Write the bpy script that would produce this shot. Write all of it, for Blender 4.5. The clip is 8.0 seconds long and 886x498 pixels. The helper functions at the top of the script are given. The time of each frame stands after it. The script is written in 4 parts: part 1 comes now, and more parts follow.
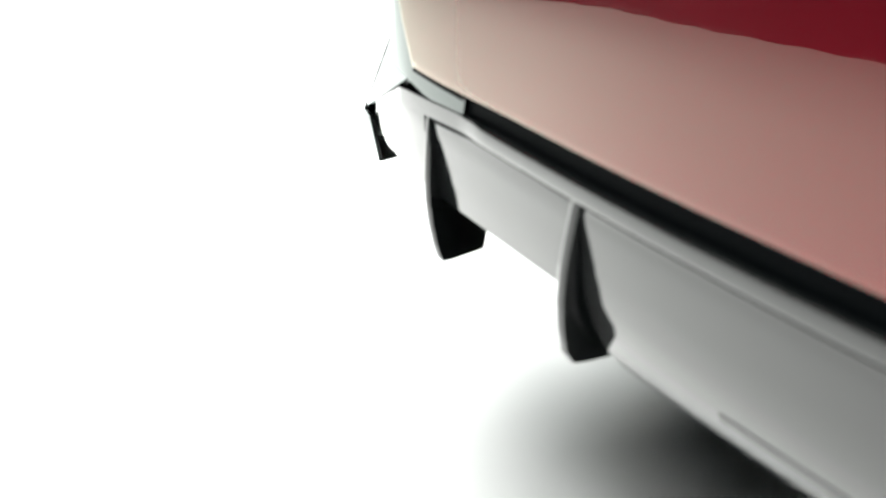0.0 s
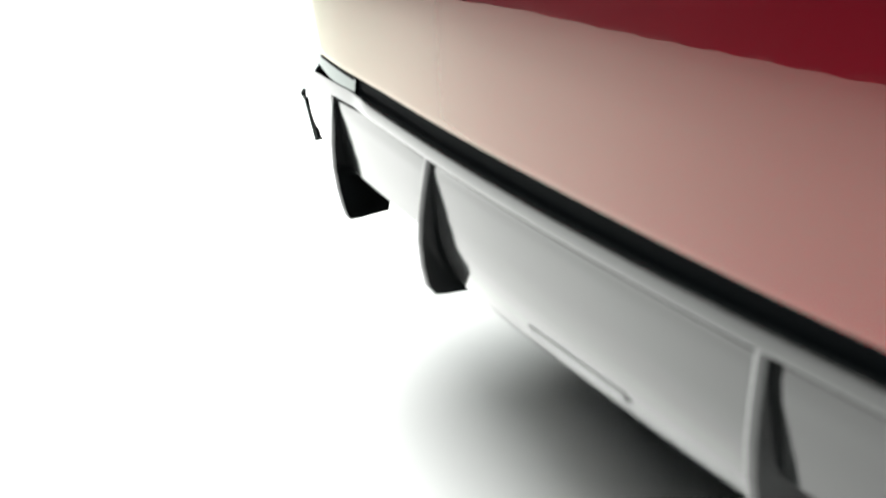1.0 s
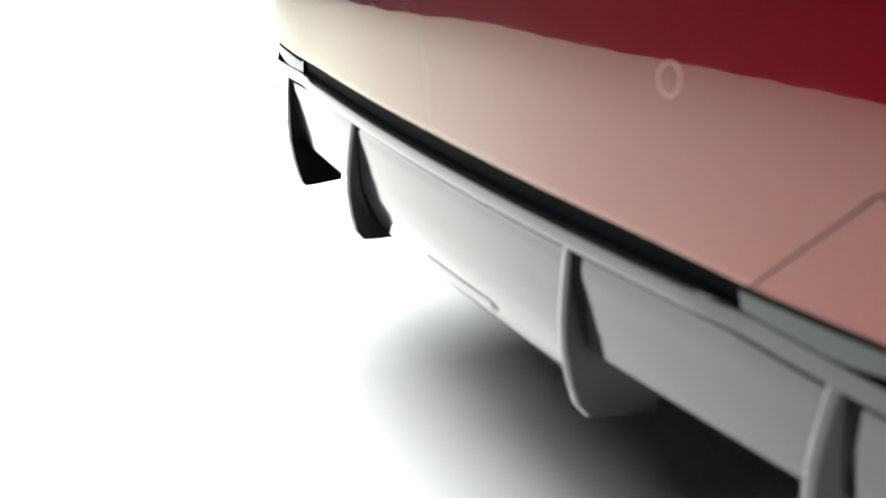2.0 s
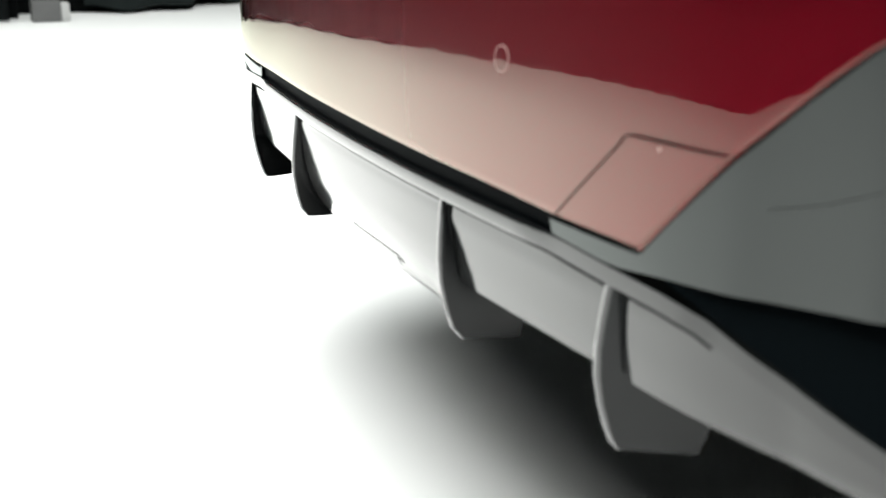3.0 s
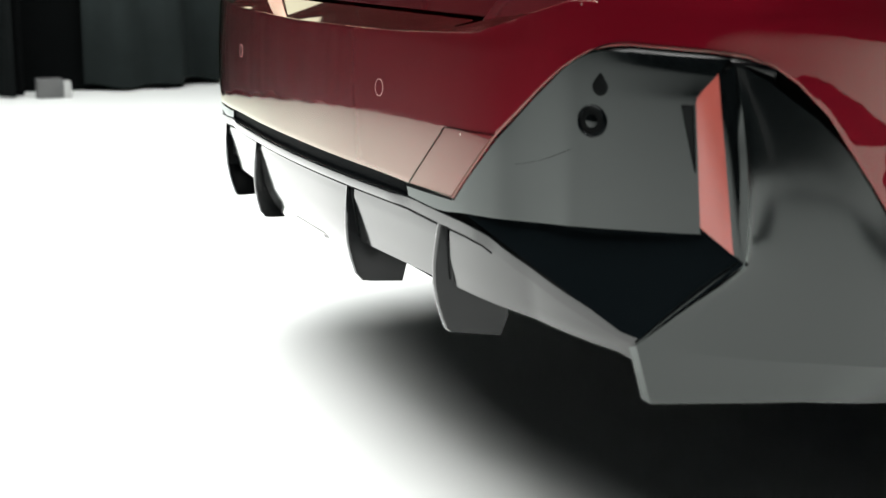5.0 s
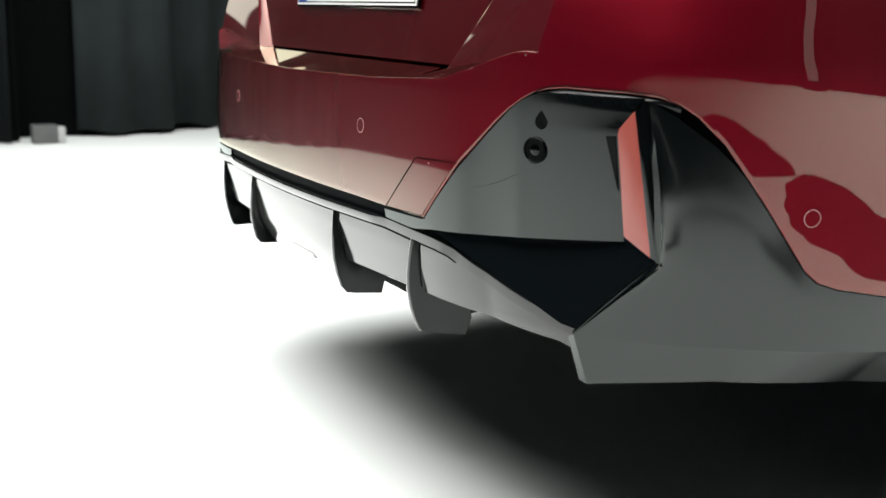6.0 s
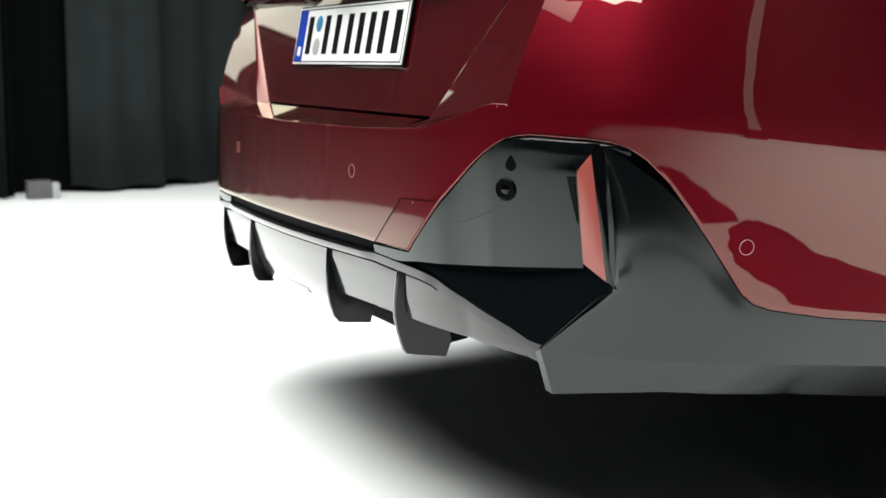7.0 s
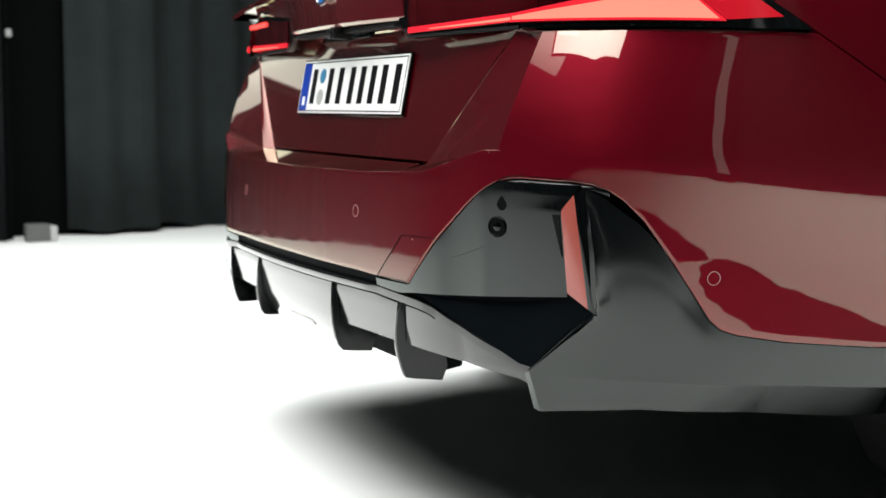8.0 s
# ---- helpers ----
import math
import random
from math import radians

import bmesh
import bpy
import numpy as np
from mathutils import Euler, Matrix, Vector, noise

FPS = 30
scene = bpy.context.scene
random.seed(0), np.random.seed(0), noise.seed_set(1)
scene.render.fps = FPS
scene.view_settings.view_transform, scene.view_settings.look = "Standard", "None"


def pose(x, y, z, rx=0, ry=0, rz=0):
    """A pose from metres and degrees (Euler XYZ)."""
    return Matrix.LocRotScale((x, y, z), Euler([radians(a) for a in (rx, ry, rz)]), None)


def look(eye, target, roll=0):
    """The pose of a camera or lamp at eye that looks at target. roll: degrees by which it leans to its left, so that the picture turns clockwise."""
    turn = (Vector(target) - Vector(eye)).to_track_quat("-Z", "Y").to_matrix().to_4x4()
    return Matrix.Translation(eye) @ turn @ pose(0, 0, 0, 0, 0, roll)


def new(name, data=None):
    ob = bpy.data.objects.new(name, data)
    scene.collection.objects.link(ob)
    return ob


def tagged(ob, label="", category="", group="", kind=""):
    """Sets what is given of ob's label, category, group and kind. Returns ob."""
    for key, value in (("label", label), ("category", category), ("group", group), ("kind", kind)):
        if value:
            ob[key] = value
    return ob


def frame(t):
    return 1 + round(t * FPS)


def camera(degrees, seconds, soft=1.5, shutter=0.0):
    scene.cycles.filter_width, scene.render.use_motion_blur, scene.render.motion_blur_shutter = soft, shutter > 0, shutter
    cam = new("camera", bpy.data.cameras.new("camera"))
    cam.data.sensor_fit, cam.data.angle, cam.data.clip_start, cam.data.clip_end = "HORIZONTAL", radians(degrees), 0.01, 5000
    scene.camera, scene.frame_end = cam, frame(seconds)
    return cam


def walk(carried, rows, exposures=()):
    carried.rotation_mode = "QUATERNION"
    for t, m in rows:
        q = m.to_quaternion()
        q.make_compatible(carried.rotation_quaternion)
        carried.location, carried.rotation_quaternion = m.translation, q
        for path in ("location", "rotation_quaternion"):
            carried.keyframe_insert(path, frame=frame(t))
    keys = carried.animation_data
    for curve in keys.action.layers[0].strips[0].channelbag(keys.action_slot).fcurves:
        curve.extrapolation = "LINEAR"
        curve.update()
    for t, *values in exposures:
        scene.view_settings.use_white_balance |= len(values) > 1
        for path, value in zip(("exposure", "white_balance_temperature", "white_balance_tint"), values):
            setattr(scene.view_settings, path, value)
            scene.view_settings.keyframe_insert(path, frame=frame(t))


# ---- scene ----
cam = camera(39.5, 8.0, soft=1.5)
# shallow focus of the film lens
cam.data.dof.use_dof, cam.data.dof.focus_distance, cam.data.dof.aperture_fstop = True, 1.75, 6.3
PATH = [
    (0, (0.438, -0.455, 0.703), (-1.206, 0.447, 0.008), 2.07),
    (0.5, (0.539, -0.446, 0.708), (-1.104, 0.446, 0.022), 1.90),
    (1, (0.661, -0.437, 0.728), (-0.998, 0.425, 0.042), 1.49),
    (2.5, (1.014, -0.433, 0.726), (-0.707, 0.373, 0.104), 1.07),
    (3, (1.144, -0.435, 0.727), (-0.592, 0.363, 0.135), 0.96),
    (3.5, (1.280, -0.457, 0.728), (-0.463, 0.346, 0.165), 1.01),
    (4, (1.413, -0.485, 0.729), (-0.339, 0.318, 0.194), 0.98),
    (4.5, (1.551, -0.518, 0.733), (-0.211, 0.288, 0.235), 0.89),
    (5, (1.684, -0.561, 0.740), (-0.078, 0.266, 0.281), 1.01),
    (6.5, (2.023, -0.700, 0.758), (0.255, 0.169, 0.413), 0.54),
    (7, (2.111, -0.744, 0.754), (0.342, 0.142, 0.459), 0.56),
    (7.5, (2.192, -0.792, 0.755), (0.424, 0.107, 0.500), 0.58),
    (8, (2.265, -0.841, 0.761), (0.498, 0.069, 0.538), 0.57),
]
walk(cam, [(t, look(eye, target, roll)) for t, eye, target, roll in PATH])

# ---- world and light ----
world = bpy.data.worlds.new("studio_dark")
world.use_nodes = True
world.node_tree.nodes["Background"].inputs["Color"].default_value = (0.02, 0.024, 0.026, 1)
world.node_tree.nodes["Background"].inputs["Strength"].default_value = 0.05
scene.world = world
scene.view_settings.exposure = 0.0

SOFT_W, SOFT_L, SOFT_H = 6.0, 6.8, 4.6
SOFT_X, SOFT_Y = -1.15, -1.0
lamp = bpy.data.lights.new("softbox_lamp", "AREA")
lamp.shape, lamp.size, lamp.size_y = "RECTANGLE", SOFT_W, SOFT_L
lamp.energy, lamp.color = 560, (0.985, 1.0, 0.975)
lamp.spread = radians(110)
softbox_lamp = new("softbox_lamp", lamp)
softbox_lamp.matrix_world = pose(SOFT_X, SOFT_Y, SOFT_H)


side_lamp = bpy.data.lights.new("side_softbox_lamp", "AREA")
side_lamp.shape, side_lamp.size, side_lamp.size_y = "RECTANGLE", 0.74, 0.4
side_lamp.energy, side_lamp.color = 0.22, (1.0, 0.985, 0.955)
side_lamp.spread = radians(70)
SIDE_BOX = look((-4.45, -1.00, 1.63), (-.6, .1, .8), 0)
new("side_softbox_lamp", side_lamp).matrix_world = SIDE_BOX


rear_lamp = bpy.data.lights.new("rear_softbox_lamp", "AREA")
rear_lamp.shape, rear_lamp.size, rear_lamp.size_y = "RECTANGLE", 2.6, 1.5
rear_lamp.energy, rear_lamp.color = 42, (1.0, 0.985, 0.955)
rear_lamp.spread = radians(80)
REAR_BOX = look((2.06, -2.25, 4.72), (.75, .1, .8), 0)
new("rear_softbox_lamp", rear_lamp).matrix_world = REAR_BOX
# added fill light: brightens the right-hand floor that the flank mirrors
flank_fill = bpy.data.lights.new("flank_fill_lamp", "AREA")
flank_fill.shape, flank_fill.size, flank_fill.size_y = "RECTANGLE", 2.6, 3.0
flank_fill.energy, flank_fill.color = 225, (1.0, 0.995, 0.97)
flank_fill.spread = radians(90)
FILL_BOX = pose(4.4, 2.6, 4.6)
new("flank_fill_lamp", flank_fill).matrix_world = FILL_BOX
tube_lamp = bpy.data.lights.new("tube_lamp", "AREA")
tube_lamp.shape, tube_lamp.size, tube_lamp.size_y = "RECTANGLE", .19, 5.6
tube_lamp.energy, tube_lamp.color = 2.8, (1.0, 0.97, 0.94)
new("tube_lamp", tube_lamp).matrix_world = look((5.46, 1.37, 3.1), (0, 1.37, 3.1))


# ---- materials ----
def material(name, color, rough=0.5, metal=0.0, coat=0.0, coat_rough=0.03, coat_ior=1.5, ior=1.5, noise_scale=0.0, vary=0.0,
             bump=0.0, bump_scale=200.0, emit=None, emit_strength=0.0, rough_vary=0.0, spec=0.5):
    m = bpy.data.materials.new(name)
    m.use_nodes = True
    nt = m.node_tree
    p = nt.nodes["Principled BSDF"]
    p.inputs["Base Color"].default_value = (*color, 1)
    p.inputs["Roughness"].default_value = rough
    p.inputs["Metallic"].default_value = metal
    p.inputs["IOR"].default_value = ior
    p.inputs["Specular IOR Level"].default_value = spec
    p.inputs["Coat Weight"].default_value = coat
    p.inputs["Coat Roughness"].default_value = coat_rough
    p.inputs["Coat IOR"].default_value = coat_ior
    geo = nt.nodes.new("ShaderNodeTexCoord")
    if vary:
        n = nt.nodes.new("ShaderNodeTexNoise")
        n.inputs["Scale"].default_value = noise_scale
        n.inputs["Detail"].default_value = 6
        nt.links.new(geo.outputs["Object"], n.inputs["Vector"])
        r = nt.nodes.new("ShaderNodeMapRange")
        r.inputs["To Min"].default_value, r.inputs["To Max"].default_value = 1 - vary, 1 + vary
        nt.links.new(n.outputs["Fac"], r.inputs["Value"])
        mul = nt.nodes.new("ShaderNodeVectorMath")
        mul.operation = "SCALE"
        mul.inputs[0].default_value = color
        nt.links.new(r.outputs["Result"], mul.inputs["Scale"])
        nt.links.new(mul.outputs["Vector"], p.inputs["Base Color"])
    if rough_vary:
        n2 = nt.nodes.new("ShaderNodeTexNoise")
        n2.inputs["Scale"].default_value = 14
        n2.inputs["Detail"].default_value = 5
        nt.links.new(geo.outputs["Object"], n2.inputs["Vector"])
        r2 = nt.nodes.new("ShaderNodeMapRange")
        r2.inputs["To Min"].default_value, r2.inputs["To Max"].default_value = max(rough - rough_vary, 0), rough + rough_vary
        nt.links.new(n2.outputs["Fac"], r2.inputs["Value"])
        nt.links.new(r2.outputs["Result"], p.inputs["Roughness"])
    if bump:
        n3 = nt.nodes.new("ShaderNodeTexNoise")
        n3.inputs["Scale"].default_value = bump_scale
        n3.inputs["Detail"].default_value = 4
        nt.links.new(geo.outputs["Object"], n3.inputs["Vector"])
        b = nt.nodes.new("ShaderNodeBump")
        b.inputs["Strength"].default_value = bump
        b.inputs["Distance"].default_value = 0.001
        nt.links.new(n3.outputs["Fac"], b.inputs["Height"])
        nt.links.new(b.outputs["Normal"], p.inputs["Normal"])
    if emit:
        p.inputs["Emission Color"].default_value = (*emit, 1)
        p.inputs["Emission Strength"].default_value = emit_strength
    return m


PAINT = material("red_metallic_paint", (0.108, 0.0009, 0.0062), rough=0.44, metal=0.7, spec=0.1, noise_scale=900, vary=0.12)


def lacquer(m, ior, gain, tint, rough):
    """A glossy lacquer over a base, its sheen rising towards grazing angles."""
    nt = m.node_tree
    out_, base_ = nt.nodes["Material Output"], nt.nodes["Principled BSDF"]
    fr, gl, mx, mul = (nt.nodes.new(k) for k in ("ShaderNodeFresnel", "ShaderNodeBsdfGlossy", "ShaderNodeMixShader", "ShaderNodeMath"))
    fr.inputs["IOR"].default_value = ior
    mul.operation, mul.use_clamp = "MULTIPLY", True
    mul.inputs[1].default_value = gain
    gl.inputs["Color"].default_value = (*tint, 1)
    gl.inputs["Roughness"].default_value = rough
    nt.links.new(fr.outputs["Fac"], mul.inputs[0])
    nt.links.new(mul.outputs["Value"], mx.inputs["Fac"])
    nt.links.new(base_.outputs["BSDF"], mx.inputs[1])
    nt.links.new(gl.outputs["BSDF"], mx.inputs[2])
    nt.links.new(mx.outputs["Shader"], out_.inputs["Surface"])
    return m


lacquer(PAINT, 1.38, 2.1, (0.95, 0.94, 0.80), 0.006)
GLOSS = lacquer(material("gloss_black_trim", (0.0018, 0.0024, 0.0026), rough=0.4, spec=0.0), 1.40, 1.58, (0.95, 1.0, 0.98), 0.07)
DIFFUSER = lacquer(material("gloss_black_diffuser", (0.005, 0.006, 0.0062), rough=0.4, spec=0.0, noise_scale=40, vary=0.1), 1.39, 1.95, (1.0, 0.985, 0.985), 0.10)
GLOSS_WORN = lacquer(material("slightly_hazed_black_trim", (0.0018, 0.0024, 0.0026), rough=0.4, spec=0.0), 1.40, 1.5, (0.95, 1.0, 0.98), 0.16)
FIN = material("satin_black_fin_plastic", (0.003, 0.0035, 0.0038), rough=0.24, rough_vary=0.05, spec=0.28)
SATIN = material("satin_black_plastic", (0.004, 0.0045, 0.005), rough=0.45, spec=0.25, noise_scale=60, vary=0.2, bump=0.15, bump_scale=900)
UNDER = material("black_underbody_plastic", (0.0055, 0.0062, 0.0062), rough=0.8, noise_scale=30, vary=0.3, bump=0.3, bump_scale=300, spec=0.06)
RUBBER = material("black_tyre_rubber", (0.006, 0.006, 0.006), rough=0.8, spec=0.06, noise_scale=80, vary=0.25, bump=0.3, bump_scale=400)
RIM = material("dark_alloy", (0.12, 0.12, 0.125), rough=0.3, metal=1.0, rough_vary=0.06)
DEEP = lacquer(material("deep_black_pocket_plastic", (0.0008, 0.0018, 0.0024), rough=0.5, spec=0.03), 1.10, 2.4, (0.96, 1.0, 1.0), 0.12)
STRIP = material("black_lower_strip_plastic", (0.0010, 0.0017, 0.0022), rough=0.5, spec=0.015, rough_vary=0.05)
GLASS = material("dark_tinted_glass", (0.01, 0.012, 0.013), rough=0.03, coat=1.0)
PLATE = material("white_plate_sheet", (0.78, 0.79, 0.78), rough=0.35, noise_scale=40, vary=0.03)
PLATE_BLUE = material("blue_plate_band", (0.002, 0.03, 0.27), rough=0.5, spec=0.15, noise_scale=60, vary=0.05)
PLATE_INK = material("black_plate_paint", (0.004, 0.004, 0.005), spec=0.06, rough=0.6, noise_scale=60, vary=0.1)
SEAL_BLUE = material("blue_seal", (0.02, 0.17, 0.32), rough=0.4, noise_scale=80, vary=0.1)
SEAL_GREY = material("grey_seal", (0.33, 0.34, 0.33), rough=0.4, noise_scale=300, vary=0.4)
REFLECTOR = material("red_reflector_plastic", (0.25, 0.050, 0.038), rough=0.25, spec=0.5, coat=0.5, coat_rough=0.05, bump=0.2, bump_scale=500)
LENS_RED = material("red_lamp_lens", (0.035, 0.0015, 0.003), rough=0.08, coat=1.0, coat_rough=0.01, rough_vary=0.03)
GLOW = material("lit_red_light_guide", (0.5, 0.02, 0.02), rough=0.3, emit=(1.0, 0.07, 0.055), emit_strength=1.9)
GLOW_DIM = material("lit_deep_red_light_guide", (0.4, 0.01, 0.02), rough=0.3, emit=(1.0, 0.012, 0.03), emit_strength=0.55)
GLOW_DEEP = material("lit_dark_red_lamp_glass", (0.25, 0.006, 0.012), rough=0.15, emit=(1.0, 0.008, 0.025), emit_strength=0.3)
RING = material("pale_sensor_ring", (0.42, 0.25, 0.24), rough=0.35, noise_scale=60, vary=0.05)
GLOW_HOT = material("bright_lit_light_guide", (0.5, 0.05, 0.04), rough=0.3, emit=(1.0, 0.15, 0.10), emit_strength=1.9)
CHROME = material("grey_satin_metal", (0.55, 0.56, 0.56), rough=0.25, metal=1.0, rough_vary=0.06)
BADGE_BLUE = material("blue_enamel", (0.03, 0.16, 0.5), rough=0.15, coat=1.0)
FLOOR = material("white_studio_floor", (0.78, 0.80, 0.79), rough=0.55, noise_scale=1.5, vary=0.02, bump=0.1, bump_scale=120, spec=0.3)
CURTAIN = material("black_stage_cloth", (0.020, 0.026, 0.026), rough=0.95, noise_scale=7, vary=0.25, bump=0.5, bump_scale=300, spec=0.15)
# the stage cloth with shade put into its colour, for darker reflections
SHADE_CLOTH = material("shade_darkened_stage_cloth", (0.006, 0.0076, 0.0078), rough=0.95, noise_scale=7, vary=0.25, bump=0.5, bump_scale=300, spec=0.1)
# near-black with the curtain gap's shade put into the colour
GAP_SHADE = material("gap_shade_black", (0.0012, 0.0018, 0.002), rough=0.95, noise_scale=7, vary=0.25, spec=0.1)
CEIL = material("black_ceiling_paint", (0.012, 0.012, 0.013), rough=0.9, noise_scale=3, vary=0.2)
BOX_GREY = material("grey_painted_steel", (0.11, 0.112, 0.112), rough=0.5, noise_scale=20, vary=0.2)
BOX_PALE = material("pale_plastic", (0.45, 0.455, 0.45), rough=0.5, noise_scale=20, vary=0.1)


# ---- mesh helpers ----
def mesh_object(name, verts, faces, mat, smooth=True, sharp=30):
    me = bpy.data.meshes.new(name)
    me.from_pydata([tuple(map(float, v)) for v in verts], [], faces)
    me.validate()
    if smooth:
        me.shade_smooth()
        me.set_sharp_from_angle(angle=radians(sharp))
    me.materials.append(mat)
    return new(name, me)


def part(name, geo, mat, parent, label="", smooth=True, sharp=30):
    ob = mesh_object(name, geo[0], geo[1], mat, smooth, sharp)
    ob.parent = parent
    if label:
        tagged(ob, label)
    return ob


def mirror(geo):
    return [(-x, y, z) for x, y, z in geo[0]], [f[::-1] for f in geo[1]]


def join(*geos):
    verts, faces = [], []
    for v, f in geos:
        n = len(verts)
        verts += [tuple(p) for p in v]
        faces += [tuple(i + n for i in q) for q in f]
    return verts, faces


def sheet(pts, lip=0.01, flip=False, rim=0.0, ends=True):
    """A grid of points as a skin whose edges are folded back by lip along the mean normal."""
    pts = np.asarray(pts, float)
    nu, nv = pts.shape[:2]
    du, dv = np.gradient(pts, axis=0), np.gradient(pts, axis=1)
    nrm = np.cross(du, dv)
    nrm /= np.linalg.norm(nrm, axis=-1, keepdims=True) + 1e-12
    if flip:
        nrm = -nrm
    verts = [tuple(p) for p in pts.reshape(-1, 3)]
    idx = lambda i, j: i * nv + j
    faces = [(idx(i, j), idx(i + 1, j), idx(i + 1, j + 1), idx(i, j + 1)) for i in range(nu - 1) for j in range(nv - 1)]
    ring = [(i, 0) for i in range(nu)] + [(nu - 1, j) for j in range(1, nv)] + [(i, nv - 1) for i in range(nu - 2, -1, -1)] + [(0, j) for j in range(nv - 2, 0, -1)]
    if rim:
        # a rounded edge: two fine facets before the fold
        k = len(ring)
        prev = [idx(*r) for r in ring]
        for ang in (.55, 1.1, 1.5):
            base = len(verts)
            for i, j in ring:
                a, b = min(max(i, 1), nu - 2), min(max(j, 1), nv - 2)
                o = np.zeros(3)
                if i != a and ends:
                    o += (pts[i, j] - pts[a, j]) / (np.linalg.norm(pts[i, j] - pts[a, j]) + 1e-9)
                if j != b:
                    o += (pts[i, j] - pts[i, b]) / (np.linalg.norm(pts[i, j] - pts[i, b]) + 1e-9)
                o /= np.linalg.norm(o) + 1e-9
                verts.append(tuple(pts[i, j] + o * rim * math.sin(ang) - nrm[i, j] * rim * (1 - math.cos(ang))))
            for a in range(k):
                b = (a + 1) % k
                faces.append((prev[b], prev[a], base + a, base + b))
            prev = list(range(base, base + k))
        base = len(verts)
        verts += [tuple(np.array(verts[prev[n]]) - nrm[i, j] * lip) for n, (i, j) in enumerate(ring)]
        for a in range(k):
            b = (a + 1) % k
            faces.append((prev[b], prev[a], base + a, base + b))
    elif lip:
        base = len(verts)
        verts += [tuple(pts[i, j] - nrm[i, j] * lip) for i, j in ring]
        k = len(ring)
        for a in range(k):
            b = (a + 1) % k
            faces.append((idx(*ring[b]), idx(*ring[a]), base + a, base + b))
    if flip:
        faces = [f[::-1] for f in faces]
    return verts, faces


def quad(a, b, c, d, nu=8, nv=8, lip=0.01, flip=False, bulge=0.0):
    """A skin between the corners a b (lower) and d c (upper), bulged by that much along its normal."""
    a, b, c, d = (np.array(p, float) for p in (a, b, c, d))
    n = np.cross(b - a, d - a)
    n /= np.linalg.norm(n) + 1e-12
    if flip:
        n = -n
    rows = []
    for i in range(nu + 1):
        u = i / nu
        rows.append([(a * (1 - u) + b * u) * (1 - j / nv) + (d * (1 - u) + c * u) * (j / nv)
                     + n * bulge * 4 * u * (1 - u) * 4 * (j / nv) * (1 - j / nv) for j in range(nv + 1)])
    return sheet(rows, lip, flip)


def prism(outline, axis_vec):
    """A closed solid: a polygon swept along a vector."""
    o = [np.array(p, float) for p in outline]
    n = len(o)
    verts = o + [p + np.array(axis_vec, float) for p in o]
    faces = [tuple(range(n))[::-1], tuple(range(n, 2 * n))] + [(i, (i + 1) % n, n + (i + 1) % n, n + i) for i in range(n)]
    return [tuple(v) for v in verts], faces


def bevelled(geo, width=0.002, segments=2):
    bm = bmesh.new()
    vs = [bm.verts.new(v) for v in geo[0]]
    for f in geo[1]:
        bm.faces.new([vs[i] for i in f])
    bmesh.ops.recalc_face_normals(bm, faces=bm.faces)
    bmesh.ops.bevel(bm, geom=list(bm.edges), offset=width, segments=segments, affect="EDGES", profile=0.6)
    bm.verts.index_update()
    out = [tuple(v.co) for v in bm.verts], [tuple(v.index for v in f.verts) for f in bm.faces]
    bm.free()
    return out


def box(cx, cy, cz, sx, sy, sz, bev=0.004):
    x, y, z = sx / 2, sy / 2, sz / 2
    o = [(cx - x, cy - y, cz - z), (cx + x, cy - y, cz - z), (cx + x, cy + y, cz - z), (cx - x, cy + y, cz - z)]
    return bevelled(prism(o, (0, 0, sz)), bev) if bev else prism(o, (0, 0, sz))


def lathe(profile, m, n=32):
    """A turned shape: (radius, height) rows about the local z of the pose m."""
    verts, faces = [], []
    for r, h in profile:
        verts += [tuple(m @ Vector((r * math.cos(2 * math.pi * k / n), r * math.sin(2 * math.pi * k / n), h))) for k in range(n)]
    for i in range(len(profile) - 1):
        faces += [(i * n + k, i * n + (k + 1) % n, (i + 1) * n + (k + 1) % n, (i + 1) * n + k) for k in range(n)]
    faces += [tuple(range(n))[::-1], tuple(range((len(profile) - 1) * n, len(profile) * n))]
    return verts, faces


def facing(p, n, spin=0):
    """The pose at p whose z looks along n."""
    q = Vector(n).to_track_quat("Z", "Y").to_matrix().to_4x4()
    return Matrix.Translation(p) @ q @ pose(0, 0, 0, 0, 0, spin)


# ---- the car's plan outline ----
PLAN = [(0, -.012), (.15, -.010), (.3, -.002), (.45, .010), (.55, .026), (.64, .056), (.72, .102), (.785, .162), (.83, .235), (.862, .33),
        (.888, .46), (.908, .65), (.922, .9), (.932, 1.3), (.94, 2.0), (.945, 3.0), (.94, 3.8), (.92, 4.3), (.86, 4.7), (.7, 4.94), (.4, 5.03), (0, 5.06)]


def dense_curve(pts, k=24):
    p = np.array(pts, float)
    p = np.vstack([p[0] * [-1, 1] if abs(p[0][0]) < 1e-9 else 2 * p[0] - p[1], p, 2 * p[-1] - p[-2]])
    p[0] = (-pts[1][0], pts[1][1])
    out = []
    for i in range(1, len(p) - 2):
        for t in np.linspace(0, 1, k, endpoint=False):
            a, b, c, d = p[i - 1:i + 3]
            out.append(0.5 * (2 * b + (c - a) * t + (2 * a - 5 * b + 4 * c - d) * t**2 + (3 * b - a - 3 * c + d) * t**3))
    return np.array(out + [p[-2]])


CURVE = dense_curve(PLAN)
ARC = np.r_[0, np.cumsum(np.hypot(*np.diff(CURVE, axis=0).T))]
TAN = np.gradient(CURVE, axis=0)
TAN /= np.linalg.norm(TAN, axis=1, keepdims=True)


